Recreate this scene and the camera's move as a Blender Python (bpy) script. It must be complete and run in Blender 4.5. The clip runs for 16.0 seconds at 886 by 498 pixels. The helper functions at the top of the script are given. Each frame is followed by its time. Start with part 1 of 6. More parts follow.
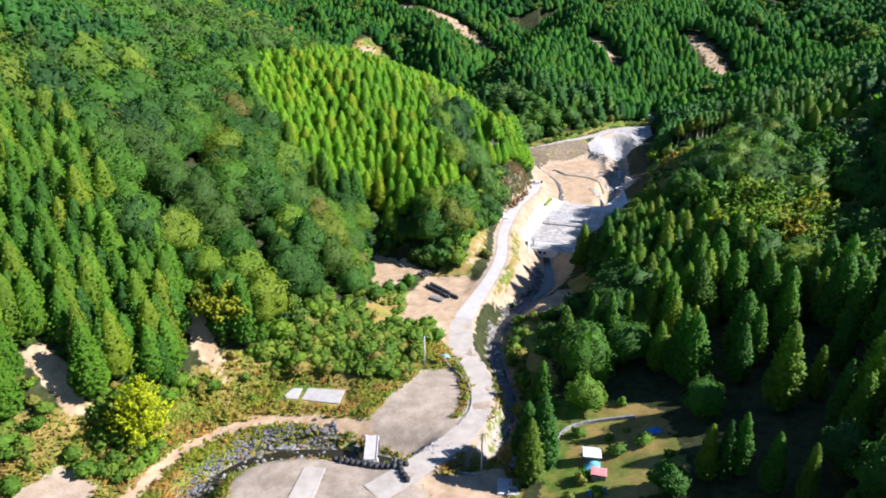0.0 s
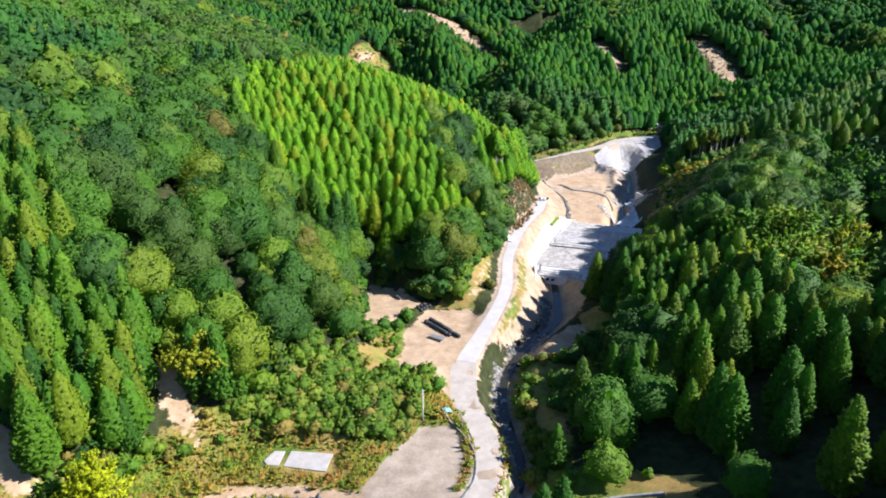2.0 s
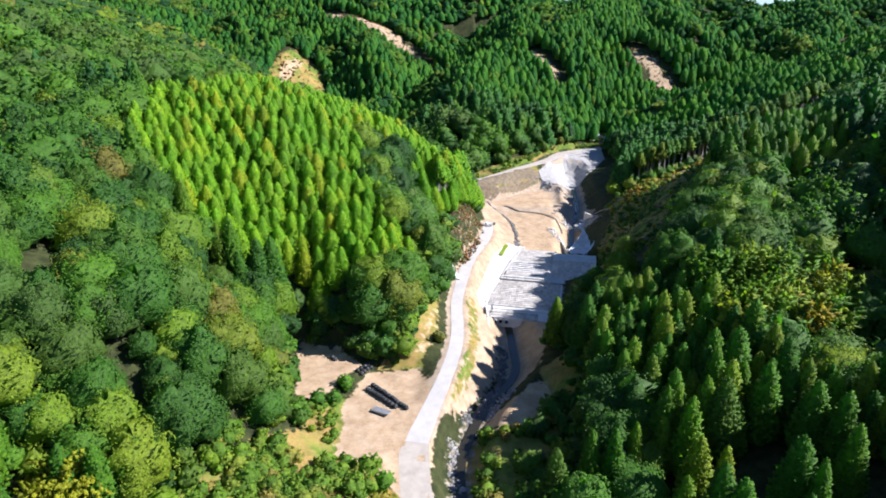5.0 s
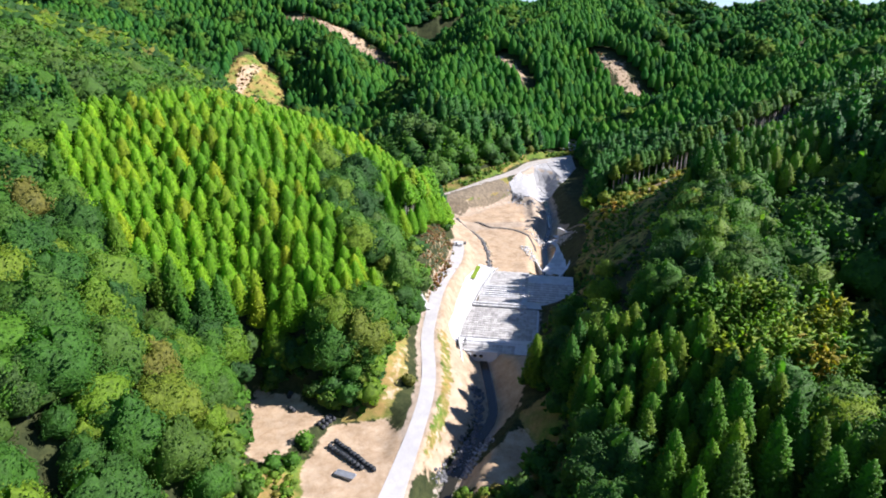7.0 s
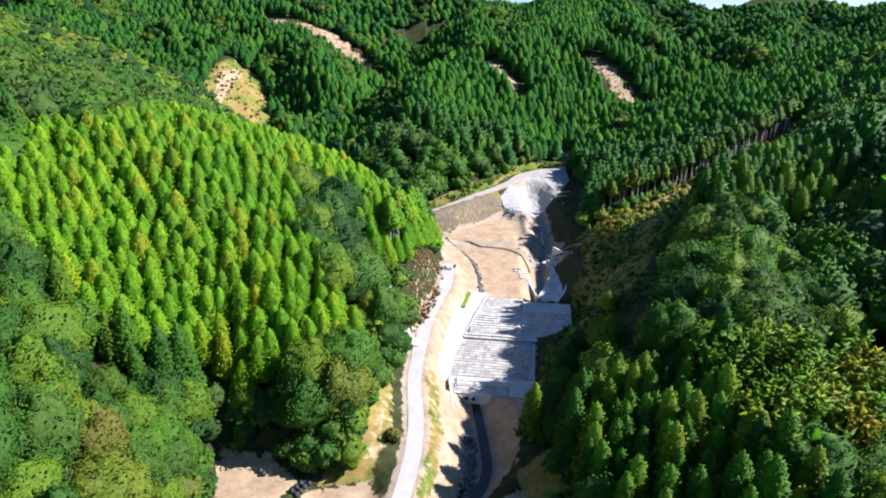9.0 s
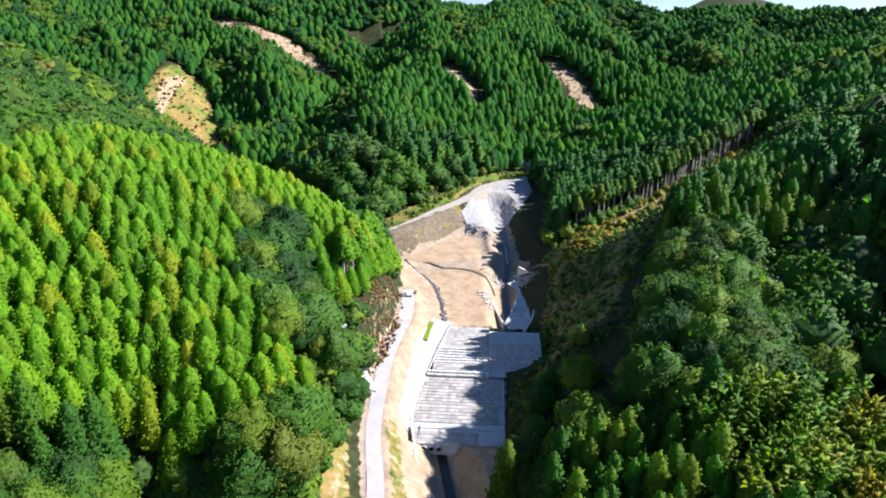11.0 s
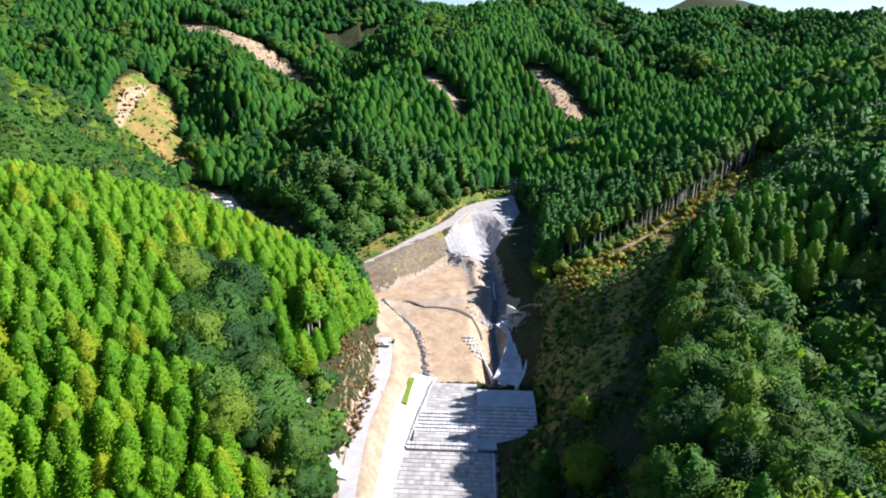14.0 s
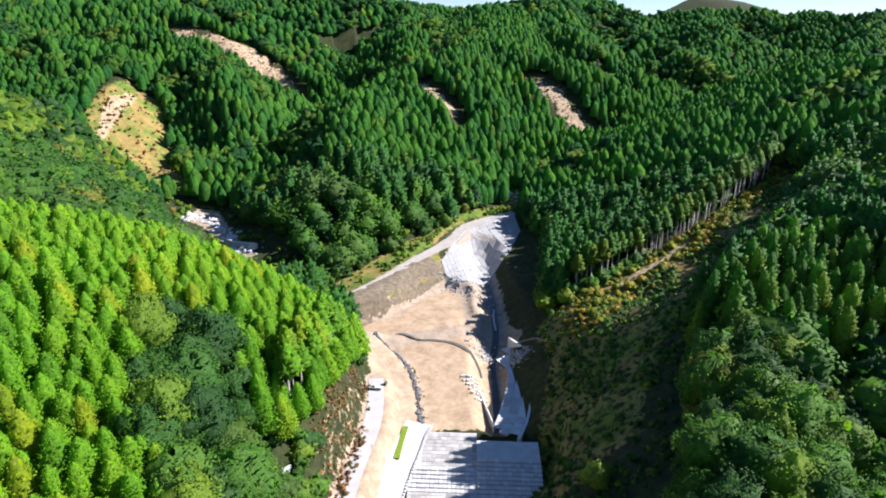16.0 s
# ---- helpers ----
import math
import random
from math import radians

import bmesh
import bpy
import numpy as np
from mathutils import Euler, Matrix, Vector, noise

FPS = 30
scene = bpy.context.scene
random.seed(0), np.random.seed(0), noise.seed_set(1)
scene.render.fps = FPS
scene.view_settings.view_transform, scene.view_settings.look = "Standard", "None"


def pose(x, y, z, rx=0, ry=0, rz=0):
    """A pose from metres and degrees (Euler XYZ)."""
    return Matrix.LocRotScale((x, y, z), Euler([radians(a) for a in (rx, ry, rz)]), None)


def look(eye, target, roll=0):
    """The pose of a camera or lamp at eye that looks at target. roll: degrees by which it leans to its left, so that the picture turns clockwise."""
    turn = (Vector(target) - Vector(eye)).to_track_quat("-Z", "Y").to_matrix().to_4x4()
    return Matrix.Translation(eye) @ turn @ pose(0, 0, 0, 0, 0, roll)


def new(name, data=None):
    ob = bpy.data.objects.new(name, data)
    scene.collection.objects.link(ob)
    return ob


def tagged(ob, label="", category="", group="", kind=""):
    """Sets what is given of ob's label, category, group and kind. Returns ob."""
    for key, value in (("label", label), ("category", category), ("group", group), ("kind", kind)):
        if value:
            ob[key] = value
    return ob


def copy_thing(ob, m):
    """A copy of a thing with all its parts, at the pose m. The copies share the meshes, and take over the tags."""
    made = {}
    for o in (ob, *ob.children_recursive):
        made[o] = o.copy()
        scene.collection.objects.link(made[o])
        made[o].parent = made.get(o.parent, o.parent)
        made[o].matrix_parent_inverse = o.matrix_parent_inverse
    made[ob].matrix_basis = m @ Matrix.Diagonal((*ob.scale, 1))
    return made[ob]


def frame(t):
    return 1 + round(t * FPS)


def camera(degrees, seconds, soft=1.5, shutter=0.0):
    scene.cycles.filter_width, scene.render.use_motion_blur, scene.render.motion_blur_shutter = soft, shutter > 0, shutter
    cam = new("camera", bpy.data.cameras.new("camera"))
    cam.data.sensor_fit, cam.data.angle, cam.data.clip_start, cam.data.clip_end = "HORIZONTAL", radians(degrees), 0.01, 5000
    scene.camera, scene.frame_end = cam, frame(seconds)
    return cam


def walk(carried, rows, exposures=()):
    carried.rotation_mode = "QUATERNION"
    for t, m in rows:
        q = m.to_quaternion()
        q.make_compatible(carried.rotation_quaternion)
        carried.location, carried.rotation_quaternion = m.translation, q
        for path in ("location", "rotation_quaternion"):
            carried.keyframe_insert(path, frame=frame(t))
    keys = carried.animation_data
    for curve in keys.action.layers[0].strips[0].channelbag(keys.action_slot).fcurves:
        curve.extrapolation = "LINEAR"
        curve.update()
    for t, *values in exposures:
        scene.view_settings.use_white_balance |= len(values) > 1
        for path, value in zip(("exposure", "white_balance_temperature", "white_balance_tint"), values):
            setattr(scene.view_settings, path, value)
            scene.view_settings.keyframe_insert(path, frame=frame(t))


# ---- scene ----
cam = camera(71.7, 16.0, soft=1.9)
METRES, EYE, TILT, LEAN, TURN = 160.0, 85.0, -19.4, 0.0, 0.0
ROWS = [
    (0.0, 0.0, 0.0, 0.0, -0.0, 0.0, -0.0),
    (0.5, 0.0006, 0.0259, 0.0144, -0.0, 0.03, 0.02),
    (1.0, 0.0008, 0.0556, 0.0311, 0.02, 0.08, 0.02),
    (1.5, 0.0006, 0.0815, 0.0457, -0.01, 0.1, 0.03),
    (2.0, 0.0001, 0.1107, 0.062, 0.05, 0.13, 0.04),
    (2.5, -0.0013, 0.1359, 0.0767, 0.08, 0.16, 0.05),
    (3.0, -0.0022, 0.1646, 0.0934, -0.1, 0.19, 0.12),
    (3.5, -0.0021, 0.1895, 0.1079, -1.05, 0.2, 0.46),
    (4.0, -0.0028, 0.2176, 0.1243, -2.84, 0.19, 1.07),
    (6.5, 0.0062, 0.3444, 0.1998, -8.04, -0.01, 2.8),
    (7.0, 0.0106, 0.3719, 0.216, -8.66, -0.03, 3.01),
    (7.5, 0.015, 0.3961, 0.2305, -9.02, -0.06, 3.13),
    (8.0, 0.0208, 0.4243, 0.247, -9.28, -0.07, 3.2),
    (8.5, 0.0264, 0.4491, 0.2616, -9.4, -0.08, 3.22),
    (9.0, 0.0324, 0.4779, 0.2785, -9.68, -0.09, 3.29),
    (11.5, 0.066, 0.6082, 0.3572, -14.08, -0.43, 4.75),
    (12.0, 0.0749, 0.6364, 0.3742, -14.41, -0.48, 4.84),
    (12.5, 0.0829, 0.6609, 0.3891, -14.65, -0.5, 4.95),
    (13.0, 0.0919, 0.689, 0.4059, -14.78, -0.51, 4.97),
    (13.5, 0.1003, 0.7133, 0.421, -14.9, -0.56, 5.0),
    (14.0, 0.1089, 0.7396, 0.4377, -14.98, -0.59, 5.0),
    (14.5, 0.1182, 0.7657, 0.455, -15.06, -0.6, 5.03),
    (15.0, 0.1273, 0.7915, 0.4725, -15.08, -0.62, 5.01),
    (15.5, 0.1368, 0.8168, 0.4895, -15.15, -0.62, 5.04),
    (16.0, 0.146, 0.8416, 0.5062, -15.17, -0.63, 5.05),
]
walk(cam, [(t, pose(0, 0, EYE, TILT, LEAN, TURN) @ pose(METRES * x, METRES * y, METRES * z, 90 + pitch, roll, yaw)) for t, x, y, z, yaw, pitch, roll in ROWS],
     exposures=((0.0, 1.31, 5850, 19), (16.0, 1.31, 5850, 19)))

# ---- sky and sun ----
SUN_ELEV, SUN_AZ = 38.5, 98.0  # degrees; azimuth clockwise from +y
world = bpy.data.worlds.new("sky")
scene.world = world
world.use_nodes = True
wn = world.node_tree.nodes
sky = wn.new("ShaderNodeTexSky")
sky.sky_type, sky.sun_disc = "NISHITA", False
sky.sun_elevation, sky.sun_rotation = radians(SUN_ELEV), radians(SUN_AZ)
sky.altitude, sky.air_density, sky.dust_density = 300.0, 1.0, 0.0
sky.ozone_density = 6.0
world.node_tree.links.new(sky.outputs[0], wn["Background"].inputs[0])
wn["Background"].inputs[1].default_value = 0.062
sun_data = bpy.data.lights.new("sun", "SUN")
sun_data.energy, sun_data.angle, sun_data.color = 5.0, radians(0.53), (1.0, 0.94, 0.83)
sun = new("sun", sun_data)
se, sa = radians(SUN_ELEV), radians(SUN_AZ)
sun.matrix_world = look((math.cos(se) * math.sin(sa) * 500, math.cos(se) * math.cos(sa) * 500 + 250, math.sin(se) * 500), (0, 250, 0))

# ---- materials ----
def material(name, rough=0.8, spec=0.3):
    m = bpy.data.materials.new(name)
    m.use_nodes = True
    nodes = m.node_tree.nodes
    bsdf = nodes["Principled BSDF"]
    bsdf.inputs["Roughness"].default_value = rough
    bsdf.inputs["Specular IOR Level"].default_value = spec
    return m, nodes, m.node_tree.links, bsdf


def noise_node(nodes, links, scale, detail=4.0, rough=0.6, coord=None):
    n = nodes.new("ShaderNodeTexNoise")
    n.inputs["Scale"].default_value, n.inputs["Detail"].default_value, n.inputs["Roughness"].default_value = scale, detail, rough
    if coord is None:
        coord = nodes.new("ShaderNodeNewGeometry").outputs["Position"]
    links.new(coord, n.inputs["Vector"])
    return n.outputs["Fac"]


def ramp(nodes, links, fac, *stops):
    r = nodes.new("ShaderNodeValToRGB")
    while len(r.color_ramp.elements) < len(stops):
        r.color_ramp.elements.new(0.5)
    for e, (p, c) in zip(r.color_ramp.elements, stops):
        e.position, e.color = p, (*c, 1)
    links.new(fac, r.inputs[0])
    return r.outputs[0]


def mix(nodes, links, fac, a, b, mode="MIX"):
    n = nodes.new("ShaderNodeMix")
    n.data_type, n.blend_type = "RGBA", mode
    for socket, value in ((n.inputs[0], fac), (n.inputs[6], a), (n.inputs[7], b)):
        if isinstance(value, (int, float)):
            socket.default_value = value
        elif isinstance(value, tuple):
            socket.default_value = (*value, 1)
        else:
            links.new(value, socket)
    return n.outputs[2]


def calc(nodes, links, op, a, b=0.0, clamp=False):
    n = nodes.new("ShaderNodeMath")
    n.operation, n.use_clamp = op, clamp
    for socket, value in zip(n.inputs, (a, b)):
        if isinstance(value, (int, float)):
            socket.default_value = value
        else:
            links.new(value, socket)
    return n.outputs[0]


def bump(nodes, links, bsdf, height, strength=0.4, distance=0.1):
    b = nodes.new("ShaderNodeBump")
    b.inputs["Strength"].default_value, b.inputs["Distance"].default_value = strength, distance
    links.new(height, b.inputs["Height"])
    links.new(b.outputs[0], bsdf.inputs["Normal"])


def attribute(nodes, name):
    a = nodes.new("ShaderNodeAttribute")
    a.attribute_name = name
    return a.outputs["Fac"]


def surface(name, dark, light, scale=1.0, rough=0.85, spec=0.3, fine=12.0, relief=0.3, depth=0.03, vary=0.0, metal=0.0):
    """A plain surface with stains at one scale and grain at another; vary: how far pieces differ."""
    m, nodes, links, bsdf = material(name, rough, spec)
    bsdf.inputs["Metallic"].default_value = metal
    big = noise_node(nodes, links, scale)
    small = noise_node(nodes, links, scale * fine, 5.0, 0.7)
    col = ramp(nodes, links, big, (0.3, dark), (0.7, light))
    col = mix(nodes, links, 0.5, col, ramp(nodes, links, small, (0.25, (0.6, 0.6, 0.6)), (0.75, (1.15, 1.15, 1.15))), "MULTIPLY")
    if vary:
        info = nodes.new("ShaderNodeObjectInfo")
        geo = nodes.new("ShaderNodeNewGeometry")
        r = calc(nodes, links, "FRACT", calc(nodes, links, "ADD", info.outputs["Random"], geo.outputs["Random Per Island"]))
        lo, hi = 1 - vary, 1 + vary * 0.5
        col = mix(nodes, links, 1.0, col, ramp(nodes, links, r, (0.0, (lo, lo, lo)), (1.0, (hi, hi, hi))), "MULTIPLY")
    links.new(col, bsdf.inputs["Base Color"])
    if relief:
        bump(nodes, links, bsdf, small, relief, depth)
    return m


def foliage(name, stops, glow, rough=0.55, grain=1.15):
    """Leaves: the colour differs from tree to tree and from tuft to tuft; part of the light shines through."""
    m, nodes, links, bsdf = material(name, rough, 0.25 if rough < 0.7 else 0.08)
    info = nodes.new("ShaderNodeObjectInfo")
    geo = nodes.new("ShaderNodeNewGeometry")
    r = calc(nodes, links, "FRACT", calc(nodes, links, "ADD", attribute(nodes, "tint"), info.outputs["Random"]))
    stops = [(k, (1.02 * c[0] + 0.002, 0.99 * c[1], c[2] + 0.003)) for k, c in stops]
    col = ramp(nodes, links, r, *stops)
    tuft = ramp(nodes, links, geo.outputs["Random Per Island"], (0.0, (0.76, 0.79, 0.82)), (1.0, (1.2, 1.16, 1.06)))
    col = mix(nodes, links, 1.0, col, tuft, "MULTIPLY")
    patch = noise_node(nodes, links, 0.02, 2.0)
    col = mix(nodes, links, 0.6, col, ramp(nodes, links, patch, (0.35, (0.74, 0.86, 1.0)), (0.65, (1.2, 1.12, 0.94))), "MULTIPLY")
    # Leaf mottle, with the shade in gaps between clumps put into the colour.
    leaf = noise_node(nodes, links, grain, 4.0, 0.7)
    col = mix(nodes, links, 1.0, col, ramp(nodes, links, leaf, (0.32, (0.62, 0.64, 0.66)), (0.5, (1.1, 1.1, 1.06)), (0.66, (1.5, 1.46, 1.26))), "MULTIPLY")
    links.new(col, bsdf.inputs["Base Color"])
    bump(nodes, links, bsdf, leaf, 0.9, 0.6 / grain)
    tr = nodes.new("ShaderNodeBsdfTranslucent")
    links.new(mix(nodes, links, 1.0, col, glow, "MULTIPLY"), tr.inputs["Color"])
    ms = nodes.new("ShaderNodeMixShader")
    ms.inputs[0].default_value = 0.48
    links.new(bsdf.outputs[0], ms.inputs[1])
    links.new(tr.outputs[0], ms.inputs[2])
    links.new(ms.outputs[0], nodes["Material Output"].inputs["Surface"])
    return m


M_CEDAR = foliage("cedar_needles", [(0.0, (0.03, 0.11, 0.010)), (0.3, (0.05, 0.155, 0.008)), (0.65, (0.08, 0.19, 0.006)), (0.92, (0.14, 0.205, 0.008)), (1.0, (0.04, 0.12, 0.014))], (1.3, 1.6, 0.6))
M_CEDAR_YOUNG = foliage("young_cedar_needles", [(0.0, (0.095, 0.25, 0.0)), (0.35, (0.12, 0.285, 0.0)), (0.85, (0.16, 0.31, 0.0)), (1.0, (0.23, 0.29, 0.0))], (1.3, 1.5, 0.5))
M_LEAF_DARK = foliage("hill_leaves", [(0.0, (0.02, 0.08, 0.024)), (0.5, (0.04, 0.125, 0.024)), (0.85, (0.068, 0.16, 0.02)), (1.0, (0.105, 0.165, 0.024))], (1.2, 1.5, 0.6), 0.8, 0.6)
# Cedars further off: blue raised in the base colour in place of haze.
M_CEDAR_DARK = foliage("hazy_cedar_needles", [(0.0, (0.02, 0.09, 0.018)), (0.4, (0.034, 0.14, 0.018)), (0.8, (0.058, 0.175, 0.014)), (1.0, (0.1, 0.19, 0.016))], (1.2, 1.5, 0.6))
M_CEDAR_FAR = foliage("hazy_far_cedar_needles", [(0.0, (0.022, 0.098, 0.022)), (0.4, (0.036, 0.142, 0.022)), (0.8, (0.06, 0.175, 0.018)), (1.0, (0.095, 0.185, 0.02))], (1.1, 1.4, 0.8), 0.8, 0.6)
M_LEAF = foliage("broad_leaves", [(0.0, (0.03, 0.092, 0.016)), (0.3, (0.046, 0.138, 0.014)), (0.55, (0.076, 0.19, 0.012)), (0.72, (0.058, 0.12, 0.022)), (0.85, (0.12, 0.22, 0.012)), (0.96, (0.145, 0.22, 0.014)), (1.0, (0.15, 0.15, 0.03))], (1.3, 1.6, 0.6))
M_BAMBOO = foliage("bamboo_leaves", [(0.0, (0.08, 0.2, 0.01)), (0.5, (0.13, 0.25, 0.012)), (0.85, (0.2, 0.27, 0.016)), (1.0, (0.3, 0.25, 0.02))], (1.3, 1.4, 0.6))
M_SHRUB = foliage("shrub_leaves", [(0.0, (0.07, 0.16, 0.012)), (0.5, (0.12, 0.23, 0.016)), (0.85, (0.18, 0.24, 0.025)), (1.0, (0.24, 0.2, 0.05))], (1.3, 1.5, 0.6))
# Yellow-green brush; base colour brightened to carry the sunlight on its strip.
M_SUN_BRUSH = foliage("sun_brightened_brush", [(0.0, (0.13, 0.2, 0.012)), (0.45, (0.22, 0.26, 0.02)), (0.8, (0.32, 0.28, 0.035)), (1.0, (0.36, 0.22, 0.05))], (1.3, 1.3, 0.6))
M_YELLOW = foliage("yellow_leaves", [(0.0, (0.24, 0.36, 0.0)), (0.6, (0.36, 0.42, 0.0)), (1.0, (0.42, 0.40, 0.0))], (1.3, 1.3, 0.5))
M_AUTUMN = foliage("autumn_leaves", [(0.0, (0.2, 0.26, 0.01)), (0.6, (0.32, 0.28, 0.012)), (1.0, (0.38, 0.22, 0.02))], (1.3, 1.3, 0.5))
M_PALE_BARK = surface("pale_bark", (0.30, 0.27, 0.23), (0.50, 0.46, 0.40), 2.0, 0.9)
M_BARK = surface("cedar_bark", (0.10, 0.075, 0.055), (0.26, 0.21, 0.17), 2.0, 0.95)
M_CONCRETE = surface("pale_concrete", (0.47, 0.465, 0.45), (0.6, 0.595, 0.585), 0.35, 0.85, 0.3, 14.0, 0.25, 0.02, vary=0.22)
M_OLD_CONCRETE = surface("weathered_concrete", (0.34, 0.325, 0.3), (0.46, 0.445, 0.42), 0.5, 0.9, 0.25, 12.0, 0.3, 0.02, vary=0.3)
M_LINING = surface("grey_slope_concrete", (0.29, 0.285, 0.275), (0.36, 0.355, 0.345), 0.4, 0.9, 0.25, 14.0, 0.3, 0.02, vary=0.15)
M_ROAD = surface("road_concrete", (0.38, 0.365, 0.35), (0.46, 0.445, 0.425), 0.25, 0.9, 0.25, 16.0, 0.3, 0.02)
M_STONE = surface("grey_riprap", (0.16, 0.16, 0.16), (0.40, 0.39, 0.37), 1.2, 0.9, 0.3, 6.0, 0.5, 0.05, vary=0.4)
M_DARKSTONE = surface("dark_riprap", (0.07, 0.07, 0.075), (0.2, 0.2, 0.2), 1.2, 0.9, 0.3, 6.0, 0.5, 0.05, vary=0.4)


def make_ground():
    m, nodes, links, bsdf = material("hill_ground", 0.95, 0.15)
    big, mid, fine = (noise_node(nodes, links, s, 6.0, 0.65) for s in (0.06, 0.45, 3.5))
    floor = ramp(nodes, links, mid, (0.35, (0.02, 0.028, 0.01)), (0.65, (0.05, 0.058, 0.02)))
    green = ramp(nodes, links, mid, (0.3, (0.05, 0.10, 0.014)), (0.5, (0.10, 0.16, 0.022)), (0.68, (0.18, 0.20, 0.035)))
    dry = ramp(nodes, links, mid, (0.3, (0.15, 0.15, 0.03)), (0.5, (0.3, 0.2, 0.07)), (0.7, (0.22, 0.19, 0.045)))
    grass = mix(nodes, links, ramp(nodes, links, big, (0.42, (0, 0, 0)), (0.58, (1, 1, 1))), green, dry)
    earth = ramp(nodes, links, mid, (0.25, (0.32, 0.215, 0.12)), (0.5, (0.40, 0.29, 0.18)), (0.75, (0.47, 0.365, 0.25)))
    gravel = ramp(nodes, links, mid, (0.25, (0.23, 0.195, 0.15)), (0.5, (0.29, 0.25, 0.2)), (0.75, (0.36, 0.315, 0.26)))
    speck = ramp(nodes, links, fine, (0.3, (0.72, 0.72, 0.72)), (0.7, (1.15, 1.15, 1.15)))
    bare = mix(nodes, links, attribute(nodes, "gravel"), earth, gravel)
    ragged = calc(nodes, links, "MULTIPLY", calc(nodes, links, "SUBTRACT", mid, 0.5), 1.5)

    def edge(name):
        a = calc(nodes, links, "ADD", attribute(nodes, name), ragged)
        return ramp(nodes, links, a, (0.42, (0, 0, 0)), (0.58, (1, 1, 1)))
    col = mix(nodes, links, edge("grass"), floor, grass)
    col = mix(nodes, links, edge("bare"), col, bare)
    col = mix(nodes, links, 0.7, col, speck, "MULTIPLY")
    stain = noise_node(nodes, links, 0.16, 5.0, 0.7)
    col = mix(nodes, links, 0.8, col, ramp(nodes, links, stain, (0.35, (0.72, 0.70, 0.68)), (0.6, (1.1, 1.1, 1.1))), "MULTIPLY")
    links.new(col, bsdf.inputs["Base Color"])
    bump(nodes, links, bsdf, fine, 0.6, 0.2)
    return m


M_GROUND = make_ground()
M_WATER, nodes_, links_, b_ = material("stream_water", 0.22, 0.35)
b_.inputs["Base Color"].default_value = (0.022, 0.02, 0.012, 1)
bump(nodes_, links_, b_, noise_node(nodes_, links_, 1.5, 3.0), 0.25, 0.05)

# ---- lie of the land: ridges, slopes, foot lines and stream beds, in metres ----
ROAD_LINE = [(-14, 99, -1.6), (-3.5, 108, -1.0), (6.3, 119, -0.7), (10.8, 134, -0.5), (8.6, 146, -0.4), (4.5, 158, 0.2), (5.5, 172, 0.9), (10.5, 185, 1.6), (15.5, 198, 2.6), (20.5, 212, 3.9), (23.3, 226, 4.9), (24.6, 243, 5.7), (28.8, 260, 6.8), (35, 282, 8.0), (43, 299, 8.4), (48.5, 315, 8.0), (51.5, 332, 8.0)]
UPPER_ROAD = [(20, 372, 14.5), (41, 380, 15.2), (54, 388, 15.6), (69, 401, 15.8), (83, 416, 16.0), (102, 432, 16.2), (115, 446, 16.4), (125, 463, 16.8), (157, 476, 17.4)]
RIVER = [(126, 440, 5.5), (119, 410, 4.0), (113, 385, 2.6), (106, 362, 1.0), (97, 344, -1.5), (91, 322, -2.5), (86, 307, -2.5)]
RIVER_LOW = [(44, 246, -4.6), (42, 226, -5.0), (40, 212, -5.2), (30, 200, -5.4), (20.5, 184, -5.6), (15.5, 168, -5.8), (16.5, 150, -6.0), (18.5, 138, -6.2), (14.5, 124, -6.2), (8, 113, -6.0), (-3, 111.5, -5.6), (-14, 114.5, -5.6), (-24, 117, -5.7), (-35, 117, -5.8), (-44, 114.5, -6.0), (-50, 108, -6.2), (-53, 98, -6.4), (-56, 70, -7.0)]
